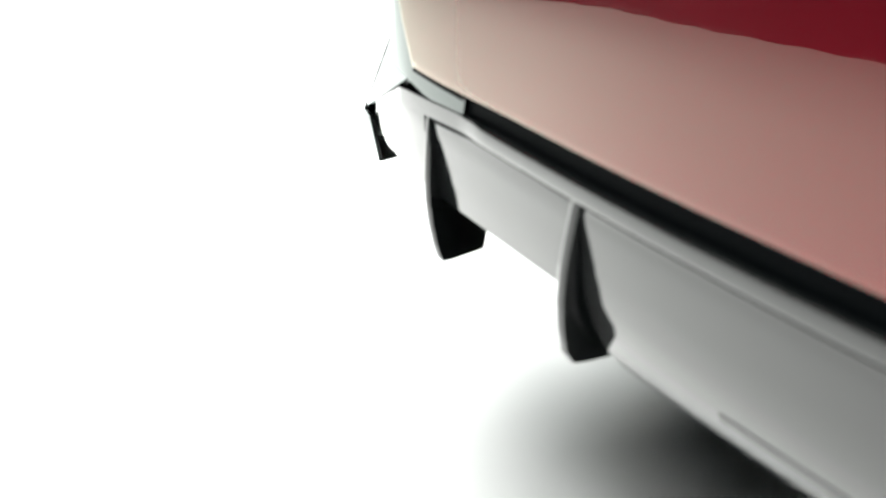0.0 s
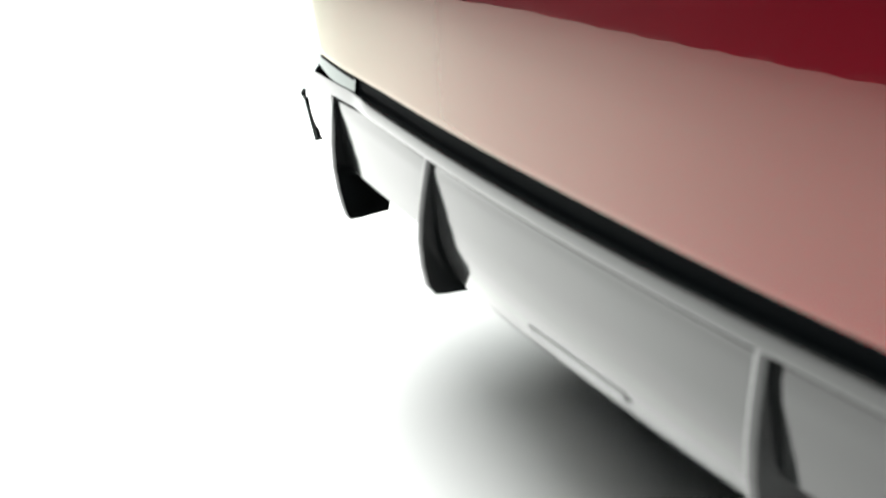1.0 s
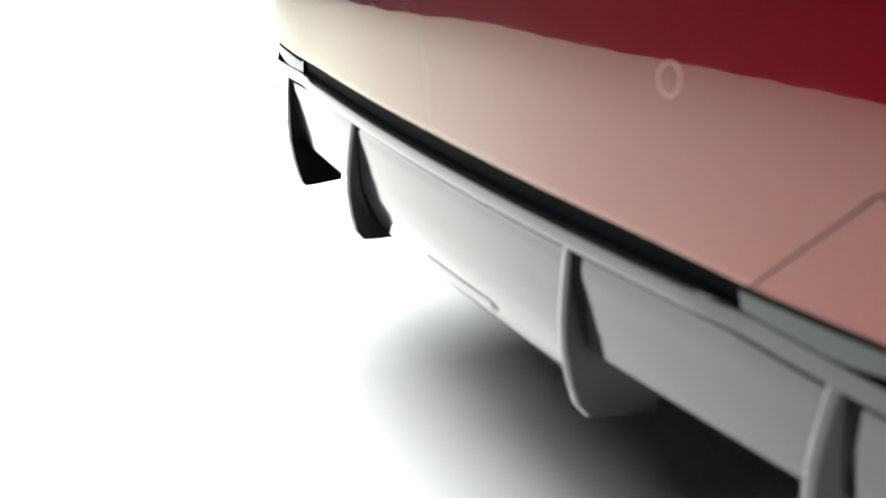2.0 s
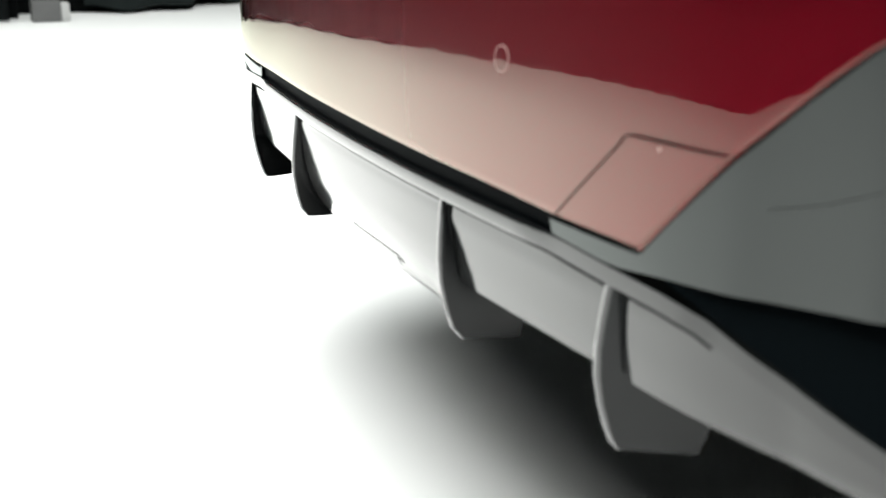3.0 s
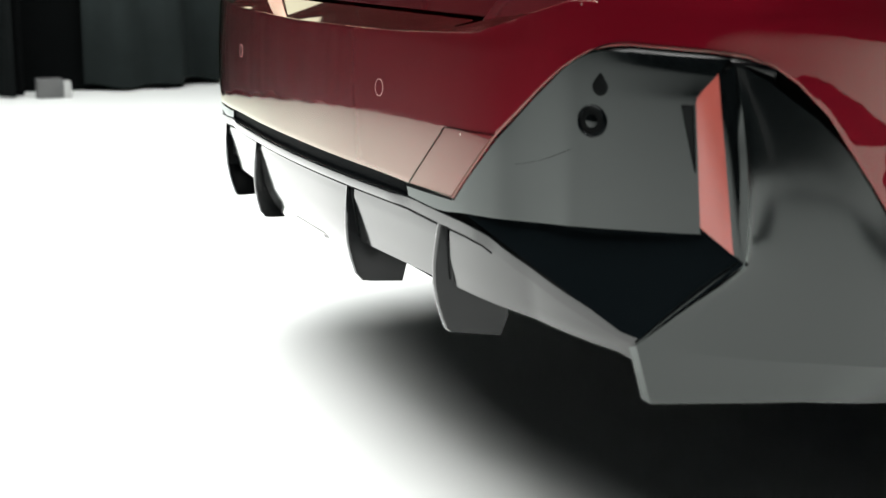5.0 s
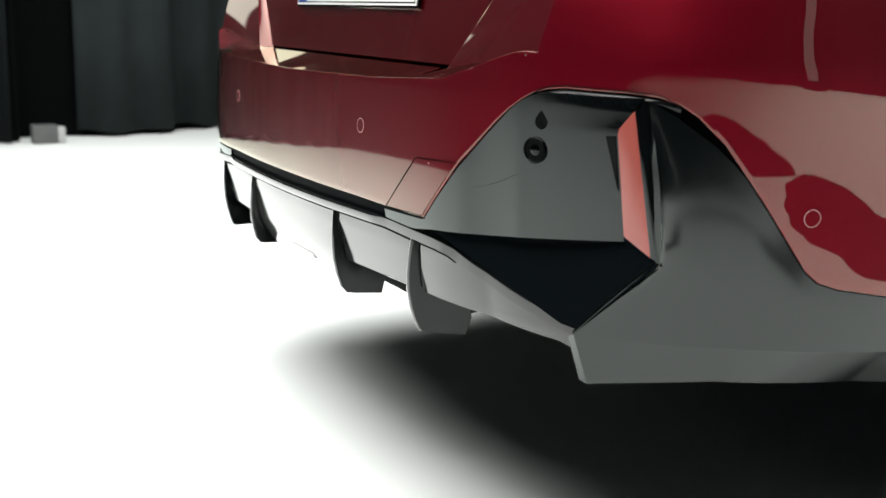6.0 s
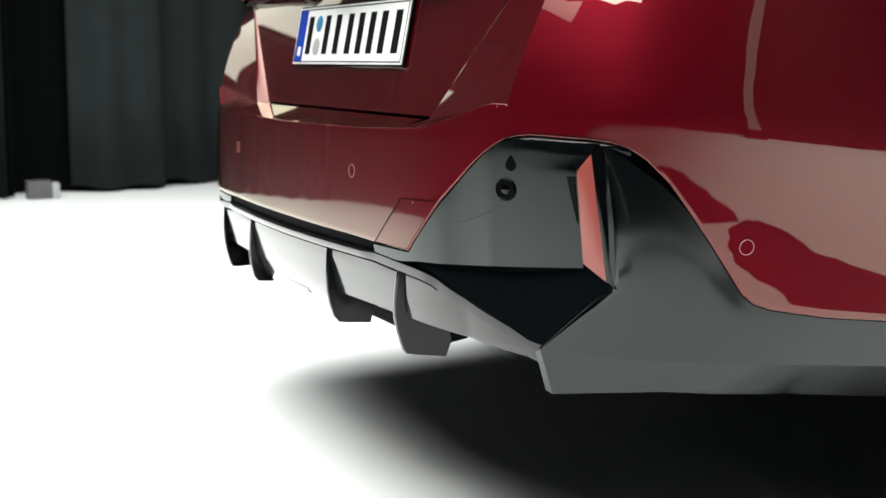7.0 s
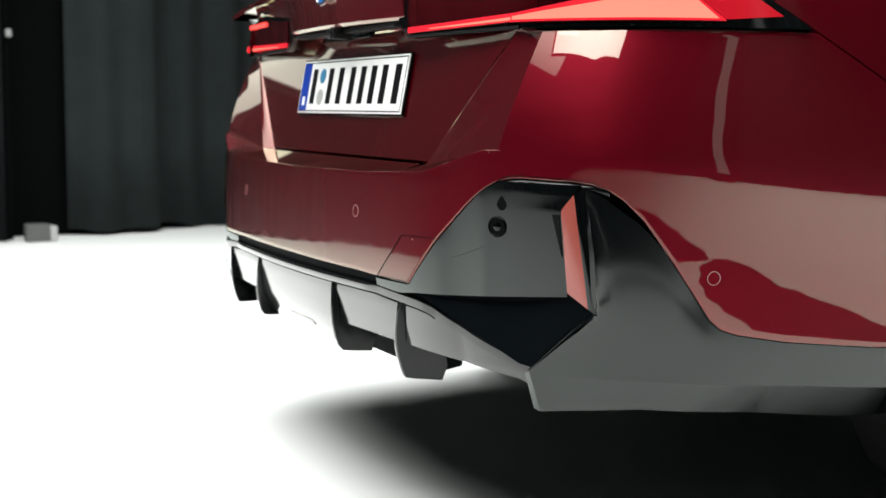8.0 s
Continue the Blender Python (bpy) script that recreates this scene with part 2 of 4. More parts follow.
def at_x(x):
    """Arc length at which the outline's rear half passes x."""
    return float(np.interp(x, CURVE[:15 * 24, 0], ARC[:15 * 24]))


def at_y(y):
    k = 6 * 24
    return float(np.interp(y, CURVE[k:, 1], ARC[k:]))


def plan(s):
    x, y = (float(np.interp(abs(s), ARC, CURVE[:, i])) for i in (0, 1))
    tx, ty = (float(np.interp(abs(s), ARC, TAN[:, i])) for i in (0, 1))
    n = np.array([ty, -tx]) / math.hypot(tx, ty)
    sg = -1 if s < 0 else 1
    return sg * x, y, sg * n[0], n[1]


def mix(x, xs, ys):
    return float(np.interp(x, xs, ys))


def smooth_table(zs, ds):
    """A smooth monotone curve through the given points, sampled finely."""
    zs, ds = np.array(zs), np.array(ds)
    h = np.diff(zs)
    m = np.diff(ds) / h
    t = np.zeros(len(zs))
    t[0], t[-1] = m[0], m[-1]
    for i in range(1, len(zs) - 1):
        if m[i - 1] * m[i] > 0:
            w1, w2 = 2 * h[i] + h[i - 1], h[i] + 2 * h[i - 1]
            t[i] = (w1 + w2) / (w1 / m[i - 1] + w2 / m[i])
    grid = np.linspace(zs[0], zs[-1], 900)
    k = np.clip(np.searchsorted(zs, grid, side="right") - 1, 0, len(h) - 1)
    u = (grid - zs[k]) / h[k]
    vals = (ds[k] * (1 + 2 * u) * (1 - u)**2 + h[k] * t[k] * u * (1 - u)**2
            + ds[k + 1] * u * u * (3 - 2 * u) + h[k] * t[k + 1] * u * u * (u - 1))
    return grid, vals


REAR = smooth_table((.40, .485, .55, .587, .62, .64, .652), (.004, 0, .0007, .0019, .0035, .0046, .0053))
SIDE = smooth_table((.26, .42, .50, .58, .63, .645, .652, .66, .67, .69, .73, .80, .90, .98, 1.08), (.035, .0205, .0137, .0085, .0053, .0044, .0041, .0041, .0046, .0062, .0112, .0235, .0455, .070, .13))
CORNER = smooth_table((.40, .485, .56, .62, .66, .684, .692, .70, .75, .80, .84, .885, 1.0), (.0150, .0108, .0075, .0046, .0026, .0014, .0013, .0024, .0152, .0315, .0465, .0660, .125))
BROW = smooth_table((.40, .485, .55, .587, .62, .66, .70, .75, .80, .84, .885, 1.0), (.0040, 0, .0007, .0019, .0035, .0056, .0085, .0168, .0315, .0465, .0660, .125))
TRIM = smooth_table((.40, .485, .60, .684, .70, .75, .80, 1.0), (.0040, .0006, .0006, .0010, .0026, .0152, .0315, .125))
S64, S78, SY45 = at_x(.64), at_x(.785), at_y(.46)


BEND_S = (at_y(.16), at_y(.19), at_y(.354), at_y(.61), at_y(.95), at_y(2.0))
BEND_Z = (.040, .037, .016, -.012, -.030, -.030)


def inset(s, z, upright=False):
    """How far the skin stands in from the outline: upright below, leaning in above the shoulder crease."""
    s = abs(s)
    rear = mix(z, *REAR) + max(z - .652, 0) * .215
    side = mix(z - mix(s, BEND_S, BEND_Z), *SIDE)
    wb = mix(s, (at_x(.70), at_x(.785)), (0, 1))
    corner = mix(z, *(TRIM if upright else BROW)) * (1 - wb) + mix(z, *CORNER) * wb
    wc = mix(s, (at_x(.56), at_x(.645), S78, SY45), (0, 1, 1, 0))
    ws = mix(s, (at_x(.56), at_x(.645)), (0, 1))
    base = rear * (1 - ws) + side * ws
    return base * (1 - wc) + corner * wc


def skin(s, z, off=0.0, upright=False):
    x, y, nx, ny = plan(s)
    d = off - inset(s, z, upright)
    return x + nx * d, y + ny * d, z


def skin_normal(s, z, upright=False):
    a, b = np.array(skin(s + 1e-3, z, 0, upright)), np.array(skin(s - 1e-3, z, 0, upright))
    c, d = np.array(skin(s, z + 1e-3, 0, upright)), np.array(skin(s, z - 1e-3, 0, upright))
    n = np.cross(a - b, c - d)
    return n / np.linalg.norm(n)


AXLE, WHEEL_R, ARCH_R = 1.13, .35, .385
# lower edge of the red skin along the outline
LOW_S = [0, at_x(.30), at_x(.40), at_x(.482), at_x(.553), at_x(.61), at_x(.632), at_x(.648), at_x(.662), at_x(.68), at_x(.70), at_x(.76), at_x(.785), at_x(.80), at_x(.811), at_x(.826), at_x(.845), at_x(.862), at_x(.8665), at_y(.375), at_y(.46), at_y(.63), at_y(.76)]
LOW_Z = [.4868, .4866, .4848, .4845, .562, .617, .6365, .648, .6565, .662, .664, .661, .6575, .649, .636, .606, .541, .458, .443, .434, .419, .401, .392]


def low_edge(s):
    s = abs(s)
    y = plan(s)[1]
    z = mix(s, LOW_S, LOW_Z)
    if y > AXLE - ARCH_R and plan(s)[0] > .5:
        z = max(z, WHEEL_R + math.sqrt(max(ARCH_R**2 - (y - AXLE)**2, 0)))
    return z


def crease_z(s):
    return mix(abs(s), (0, at_x(.325), at_x(.507), at_x(.60), S64, SY45, at_y(.9)), (.651, .655, .663, .690, .702, .700, .66))


def top_edge(s):
    y = plan(s)[1]
    return min(.8815, .925 - .575 * (y - .433))


def columns(s0, s1, n, extra=()):
    marks = {round(e, 5) for e in extra if s0 < e < s1}
    return sorted({c for c in np.linspace(s0, s1, n).round(5) if all(abs(c - e) > .003 for e in marks)} | marks)


# ---- the car ----
car = tagged(new("car"), "dark red metallic saloon car with gloss black rear diffuser", "car")

S_SHUT, S_END = at_x(.665), at_y(.905)
cols = columns(0, S_END, 150, LOW_S)
cols = [-c for c in cols[:0:-1]] + cols
S_WRAP = at_y(.215)
rear_cols = [s for s in cols if abs(s) <= S_WRAP] + [S_WRAP]
rear_cols = sorted(set(rear_cols + [-S_WRAP] + [sg * (S_WRAP - d) for sg in (1, -1) for d in (.0015, .003, .006)]))
lower = sheet([[skin(s, z) for z in np.linspace(low_edge(s), max(crease_z(s), low_edge(s) + .002), 30)] for s in rear_cols], .012, rim=.0016, ends=False)
flank_cols = [S_WRAP + d for d in (0, .0015, .003, .006)] + [s for s in cols if s > S_WRAP + .008 and top_edge(s) > low_edge(s) + .006]
wrap = sheet([[skin(s, z) for z in np.linspace(low_edge(s), max(top_edge(s), low_edge(s) + .004), 44)] for s in flank_cols], .012, rim=.0014, ends=False)
# shelf from the bumper's upper edge in under the boot lid, and the facets that flank the lid
P0 = np.array((.416, .079, .6725))
P1, P2 = np.array(skin(S_SHUT, .7025)), np.array((.612, .1370, .886))
shelf = []
for s in columns(-S_SHUT, S_SHUT, 80):
    p = np.array(skin(s, crease_z(s)))
    sg, xa = (-1 if p[0] < 0 else 1), abs(p[0])
    if xa < P0[0] - .012:
        q = np.array([p[0] * .985, .0985, .6725])
    else:
        k = min(max(xa - P0[0], 0) / (P1[0] - P0[0]), 1)
        q = (P0 * (1 - k) + P1 * k) * np.array([sg, 1, 1])
    shelf.append([p * (1 - t) + q * t for t in np.linspace(0, 1, 9)])
# corner panel from the lid's shut line over the soft ridge to the flank
SHUT_U = .5


def corner_panel(u, v):
    """u from the shut line to the flank, v from the bumper's crease to the lamp."""
    ridge = S_SHUT * (1 - v) + at_x(.705) * v
    sk = ridge + (S_WRAP - ridge) * max(u - SHUT_U, 0) / (1 - SHUT_U)
    p = np.array(skin(sk, crease_z(sk) * (1 - v) + .8815 * v))
    k = min(u / SHUT_U, 1)
    return (P0 * (1 - v) + P2 * v) * (1 - k) + p * k


zones = [sheet([[corner_panel(u, v) for u in list(np.linspace(a, b, 25)[:-1]) + [b - .008, b - .004, b]] for v in np.linspace(0, 1, 31)], 0, flip=True) for a, b in ((0, SHUT_U), (SHUT_U, 1))]
lid_edge = lambda z: np.array((mix(z, (.675, .886), (.392, .606)), .0985 + (z - .675) * .190 + 3.2 * max(z - .848, 0)**2, z))
turn = []
for i in range(13):
    u = i / 12
    a = P0 * (1 - u) + P2 * u
    b = lid_edge(a[2])
    c = (a + b) / 2 + np.array((-.004, -.003, 0)) * math.sin(math.pi * u)
    turn.append([a * (1 - v)**2 + 2 * c * v * (1 - v) + b * v * v for v in np.linspace(0, 1, 7)])
turn = sheet(turn, 0)
bumper = part("rear_bumper", lower, PAINT, car, "dark red metallic painted rear bumper with soft floor reflection", sharp=28)
part("bumper_ledge", sheet(shelf, .004), PAINT, bumper, sharp=28)
for turned in (lambda g: g, mirror):
    part("bumper_side", turned(wrap), PAINT, bumper, "red bumper side running up to the tail light", sharp=28)
    part("corner_panel", turned(join(*zones, turn)), PAINT, bumper, sharp=28)

# tow-eye cover: a separate flush panel with a dark gap round it
def on_skin(outline, off, n=14, lean=0.0):
    """A skin patch between a left and a right edge, each given as two (x, z) points."""
    (xa, za), (xb, zb), (xc, zc), (xd, zd) = outline
    rows = []
    for i in range(n + 1):
        u = i / n
        rows.append([skin(at_x((xa * (1 - u) + xb * u) * (1 - v) + (xd * (1 - u) + xc * u) * v), (za * (1 - u) + zb * u) * (1 - v) + (zd * (1 - u) + zc * u) * v, off - lean * v)
                     for v in np.linspace(0, 1, n + 1)])
    return sheet(rows, .003)


def joint(path, width, off):
    """A fine ribbon along (x, z) points of the skin."""
    p = np.array(path, float)
    d = np.gradient(p, axis=0)
    d /= np.linalg.norm(d, axis=1, keepdims=True)
    n = np.stack([-d[:, 1], d[:, 0]], 1) * width / 2
    return sheet([[skin(at_x(a[0]), a[1], off, off < 0) for a in (q - m_, q, q + m_)] for q, m_ in zip(p, n)], .0006, flip=True)


part("tow_eye_cover", on_skin([(.3870, .4850), (.4815, .4862), (.5505, .5612), (.4612, .5582)], .0016, lean=.0003), PAINT, bumper, "small square red tow-eye cover panel")
corner_arc = [(.4612 + .008 - .010 * math.cos(a) - .002 * (1 - a / 1.57), .5590 - .007 + .008 * math.sin(a)) for a in np.linspace(.1, 1.57, 8)]
left_edge = [(.3862 + (.4575 - .3862) * t, .4846 + (.5530 - .4846) * t) for t in np.linspace(0, .98, 16)]
top_edge_ = [(.4700 + (.5515 - .4700) * t, .5602 + (.5622 - .5602) * t) for t in np.linspace(.02, 1, 12)]
part("cover_gap", joint(left_edge + corner_arc + top_edge_, .0009, .0016), UNDER, bumper)
part("cover_gap", joint([(.3862 + (.4825 - .3862) * t, .4846 + (.4856 - .4846) * t) for t in np.linspace(0, 1, 12)], .0009, .0016), UNDER, bumper)

for turned in (lambda g: g, mirror):
    part("edge_gap", turned(joint([(x, mix(x, (.374, .482), (.4812, .4820))) for x in np.linspace(.374, .4805, 14)], .0030, -.0005)), UNDER, bumper, "dark gap under the bumper's lower edge")
part("paint_chip", lathe([(.0015, 0), (.0014, .0004), (.0001, .0005)], facing(skin(at_x(.495), .5555, .0009), skin_normal(at_x(.495), .5555)), 12), RING, bumper)


def sensor(s, z, parent):
    m = facing(skin(s, z), skin_normal(s, z))
    ob = part("parking_sensor", lathe([(.0096, -.004), (.0096, .0003), (.0001, .0004)], m, 28), PAINT, parent, "round red parking sensor with a fine ring gap")
    part("sensor_gap", lathe([(.0105, -.003), (.0105, .0004), (.0098, .0004), (.0098, -.003)], m, 28), RING, ob)


for sx in (-at_x(.3), at_x(.3)):
    sensor(sx, .587, bumper)
for sg in (1, -1):
    sensor(sg * at_y(.332), .52, bumper)

# quarter panel and the flank ahead of it

def side_low(s):
    y = plan(s)[1]
    z = .30
    for yc in (AXLE, AXLE + 2.995):
        if abs(y - yc) < ARCH_R:
            z = max(z, WHEEL_R + math.sqrt(ARCH_R**2 - (y - yc)**2))
    if y < .91:
        z = max(z, .925 - .575 * (y - .433) + .004)
    return min(z, .93)


flank = sheet([[skin(s, z) for z in np.linspace(side_low(s), .985, 16)] for s in columns(at_y(.44), at_y(2.0), 70)], .014)
for g in (flank, mirror(flank)):
    part("quarter_panel", g, PAINT, car)
S_TIP = float(ARC[-1])
fore = sheet([[skin(s, z) for z in np.linspace(side_low(s), mix(plan(s)[1], (2, 3.6, 4.5, 5.06), (.985, .97, .88, .72)), 14)] for s in columns(at_y(2.0) + .004, S_TIP - .002, 90)], .014)
for g in (fore, mirror(fore)):
    part("front_flank", g, PAINT, car)


def cross(y, zc, xs, zs, p):
    return [(xs * u, y, zc - (zc - zs) * abs(u)**p) for u in np.linspace(-1, 1, 33)]


def loft(rows):
    rows = np.array(rows)
    out = []
    for a, b in zip(rows[:-1], rows[1:]):
        out += [a * (1 - t) + b * t for t in np.linspace(0, 1, 5, endpoint=False)]
    return sheet(out + [rows[-1]], .01, flip=True)


part("boot_deck", loft([cross(.10, 1.022, .70, .985, 3), cross(.3, 1.045, .80, .985, 3), cross(.6, 1.06, .84, .985, 3), cross(.95, 1.07, .86, .985, 3)]), PAINT, car)
part("cabin_glass", loft([cross(.9, 1.068, .86, .98, 3), cross(1.7, 1.40, .84, .98, 5), cross(2.3, 1.49, .85, .98, 6), cross(3.0, 1.45, .86, .98, 6), cross(3.7, 1.10, .87, .97, 4)]), GLASS, car)
part("roof", loft([cross(1.65, 1.405, .52, 1.36, 4), cross(2.0, 1.475, .56, 1.43, 4), cross(2.4, 1.505, .57, 1.455, 4), cross(2.9, 1.475, .56, 1.425, 4)]), PAINT, car)
part("bonnet", loft([cross(3.65, 1.095, .87, .965, 3), cross(4.2, 1.02, .86, .93, 3), cross(4.7, .90, .78, .83, 3), cross(5.02, .75, .40, .72, 2)]), PAINT, car)
part("underbody", bevelled(prism([(-.62, .17, .335), (.62, .17, .335), (.74, .42, .31), (.80, .75, .26), (.82, 1.0, .2), (.82, 4.6, .2), (.5, 4.95, .22), (-.5, 4.95, .22), (-.82, 4.6, .2), (-.82, 1.0, .2), (-.80, .75, .26), (-.74, .42, .31)], (0, 0, .12)), .01), UNDER, car)


part("inner_body", bevelled(prism([(-.60, .17, .36), (.60, .17, .36), (.80, .42, .36), (.84, .80, .36), (.68, .82, .36), (.68, 1.48, .36), (.84, 1.5, .36), (.84, 3.7, .36), (.6, 4.8, .36), (-.6, 4.8, .36), (-.84, 3.7, .36), (-.84, 1.5, .36), (-.68, 1.48, .36), (-.68, .82, .36), (-.84, .80, .36), (-.80, .42, .36)], (0, 0, .55)), .004), UNDER, car)


def wheel(x, y):
    side = 1 if x > 0 else -1
    m = facing((x, y, WHEEL_R), (side, 0, 0))
    w = part("wheel", lathe([(.20, -.02), (.21, .0), (.05, .01), (.001, .012)], m, 40), RIM, car)
    part("tyre", lathe([(.225, -.25), (.30, -.255), (.338, -.24), (.35, -.20), (.35, -.05), (.338, -.01), (.30, .005), (.235, -.005), (.22, -.03), (.22, -.22)], m, 56), RUBBER, w)
    part("rim", lathe([(.225, -.2), (.228, -.01), (.218, .0), (.205, -.012), (.20, -.2)], m, 56), RIM, w)
    for k in range(10):
        a = 2 * math.pi * k / 10
        c, s_ = math.cos(a), math.sin(a)
        o = [m @ Vector((c * r - s_ * d, s_ * r + c * d, h)) for r, d, h in ((.04, -.016, -.012), (.21, -.011, -.018), (.21, .011, -.018), (.04, .016, -.012))]
        part("spoke", prism(o, tuple((m.to_3x3() @ Vector((0, 0, .018))))), RIM, w)


for yc in (AXLE, AXLE + 2.995):
    for x in (.90, -.90):
        wheel(x, yc)

# ---- boot lid ----
LID_BOT, LID_TOP = .675, .912
def lid_y(z, x=.6):
    return .096 + (z - .675) * .190 + 3.2 * mix(abs(x), (.38, .46, .53), (.08, .5, 1)) * max(z - .848, 0)**2


centre = sheet([[(x, lid_y(z, x), z) for z in np.linspace(LID_BOT, LID_TOP, 20)
                 for x in (xb + (mix(z, (LID_BOT, .886, LID_TOP), (.39, .604, .604)) - .39) * xb / .39,)] for xb in np.linspace(-.39, .39, 41)], .012)
lid = part("boot_lid", centre, PAINT, car, "dark red metallic boot lid with recessed plate panel", sharp=9)
# upper lid above the overhang, with its rounded lip
LIP = [(.135, .906), (.122, .915), (.092, .917), (.078, .9185), (.0735, .924), (.0705, .945), (.0665, .970), (.060, .995), (.06, 1.01), (.075, 1.02), (.12, 1.026)]
rows = []
for x in np.linspace(-.285, .285, 31):
    k = abs(x) / .285
    rows.append([(x, y + .024 * k * k, z) for y, z in LIP])
upper_lid = sheet(rows, .008)
wing = []
for x in np.linspace(.272, .605, 17):
    y0 = mix(x, (.272, .45, .60, .66), (.098, .115, .135, .15))
    up_ = mix(x, (.272, .37, .52, .66), (0, .004, .019, .019))
    wing.append([(x, y0 + dy, z) for dy, z in ((.02, .956 + up_), (.0, .958 + up_), (-.008, .977 + up_ * .6), (-.01, .995 + up_ * .3), (0, 1.01), (.03, 1.02), (.08, 1.026))])
wing = sheet(wing, .008)
part("upper_lid", join(upper_lid, wing, mirror(wing)), PAINT, lid, "rounded red upper lid edge over the recess")
part("lid_recess_panel", join(box(0, .110, .912, .50, .03, .008, .002)), SATIN, lid)

# reversing camera and handle bar under the overhang
part("reversing_camera", join(bevelled(box(0, .092, .908, .030, .034, .022, 0), .005), lathe([(.009, 0), (.009, .005), (.006, .007), (.001, .0075)], facing((0, .0755, .906), (0, -1, -.25)), 24)), SATIN, lid, "small black reversing camera under the lid edge")
part("lid_handle", bevelled(box(.0, .114, .902, .22, .016, .012, 0), .004), GLOSS, lid)
part("lid_badge", lathe([(.036, 0), (.036, .003), (.033, .0045), (.0001, .005)], facing((0, .0645, 1.000), (0, -1, .22)), 40), BADGE_BLUE, lid, "round blue and pale enamel badge")
part("badge_rim", lathe([(.041, -.002), (.041, .0035), (.037, .0045), (.036, .002)], facing((0, .0645, 1.000), (0, -1, .22)), 40), CHROME, lid)

# ---- number plate, with plain bars for its writing ----
PB, PT = np.array((.001, .1085, .7525)), np.array((.001, .1285, .8600))
up = (PT - PB) / np.linalg.norm(PT - PB)
out = np.cross((1, 0, 0), up)
def on_plate(u, v, w):
    """u across, v up from the lower edge, w proud of the plate."""
    return tuple(PB + np.array((u, 0, 0)) + up * v + out * w)


def plate_block(u0, u1, v0, v1, w0, w1, bev=0.0):
    g = prism([on_plate(u0, v0, w0), on_plate(u1, v0, w0), on_plate(u1, v1, w0), on_plate(u0, v1, w0)], tuple(out * (w1 - w0)))
    return bevelled(g, bev) if bev else g


plate = part("number_plate", plate_block(-.26, .26, 0, .11, .0045, .0065, .0008), PLATE, car, "white number plate with blue band and plain black bars")
part("plate_frame", plate_block(-.2635, .2635, -.0035, .1135, .0005, .0045, .0012), GLOSS, plate, "thin black plate frame")
part("plate_holder", plate_block(-.24, .24, .012, .098, -.006, .0046, .001), SATIN, plate)
for a in ((-.256, .256, .0035, .0055), (-.256, .256, .1045, .1065)):
    part("border_line", plate_block(*a, .0064, .0069), PLATE_INK, plate)
for a in ((.2535, .2555, .0055, .1045), (-.256, -.254, .0055, .1045)):
    part("border_line", plate_block(*a, .0064, .0069), PLATE_INK, plate)
part("blue_band", plate_block(-.2535, -.213, .0057, .1043, .0064, .0070), PLATE_BLUE, plate)
part("band_mark", plate_block(-.240, -.226, .016, .034, .0069, .0073), PLATE, plate)
BARS = [(-.199, -.175), (-.110, -.086), (-.056, -.032), (.003, .027), (.053, .077), (.103, .127), (.153, .177), (.210, .236)]
for u0, u1 in BARS:
    part("plain_bar", plate_block(u0, u1, .019, .092, .0064, .0072), PLATE_INK, plate)
for v, r, mt in ((.077, .0155, SEAL_BLUE), (.033, .0165, SEAL_GREY)):
    part("seal", lathe([(r, 0), (r, .0008), (r * .9, .001), (.0001, .001)], facing(on_plate(-.143, v, .0064), out), 32), mt, plate)

# ---- tail lights ----
def light_point(k, z, off):
    """k from 0 at the inner end to 1 at the lid's edge, then on round the corner to 2."""
    if k <= 1:
        x = .266 + (.630 - .266) * k
        y = mix(x, (.266, .33, .45, .58, .637), (.101, .106, .119, .131, .137)) - (z - .89) * .02
        return x, y - off, z
    s = at_x(.650) + (at_y(.429 + (.925 - z) / .575) - at_x(.650)) * (k - 1)
    x, y, _ = skin(s, .89 + (z - .89) * .3, off + .004)
    return x, y, z


def light_band(k0, k1, zfun0, zfun1, off, lip=.012, n=30, m=6):
    return sheet([[light_point(k, zfun0(k) * (1 - v) + zfun1(k) * v, off) for v in np.linspace(0, 1, m)] for k in np.linspace(k0, k1, n)], lip)


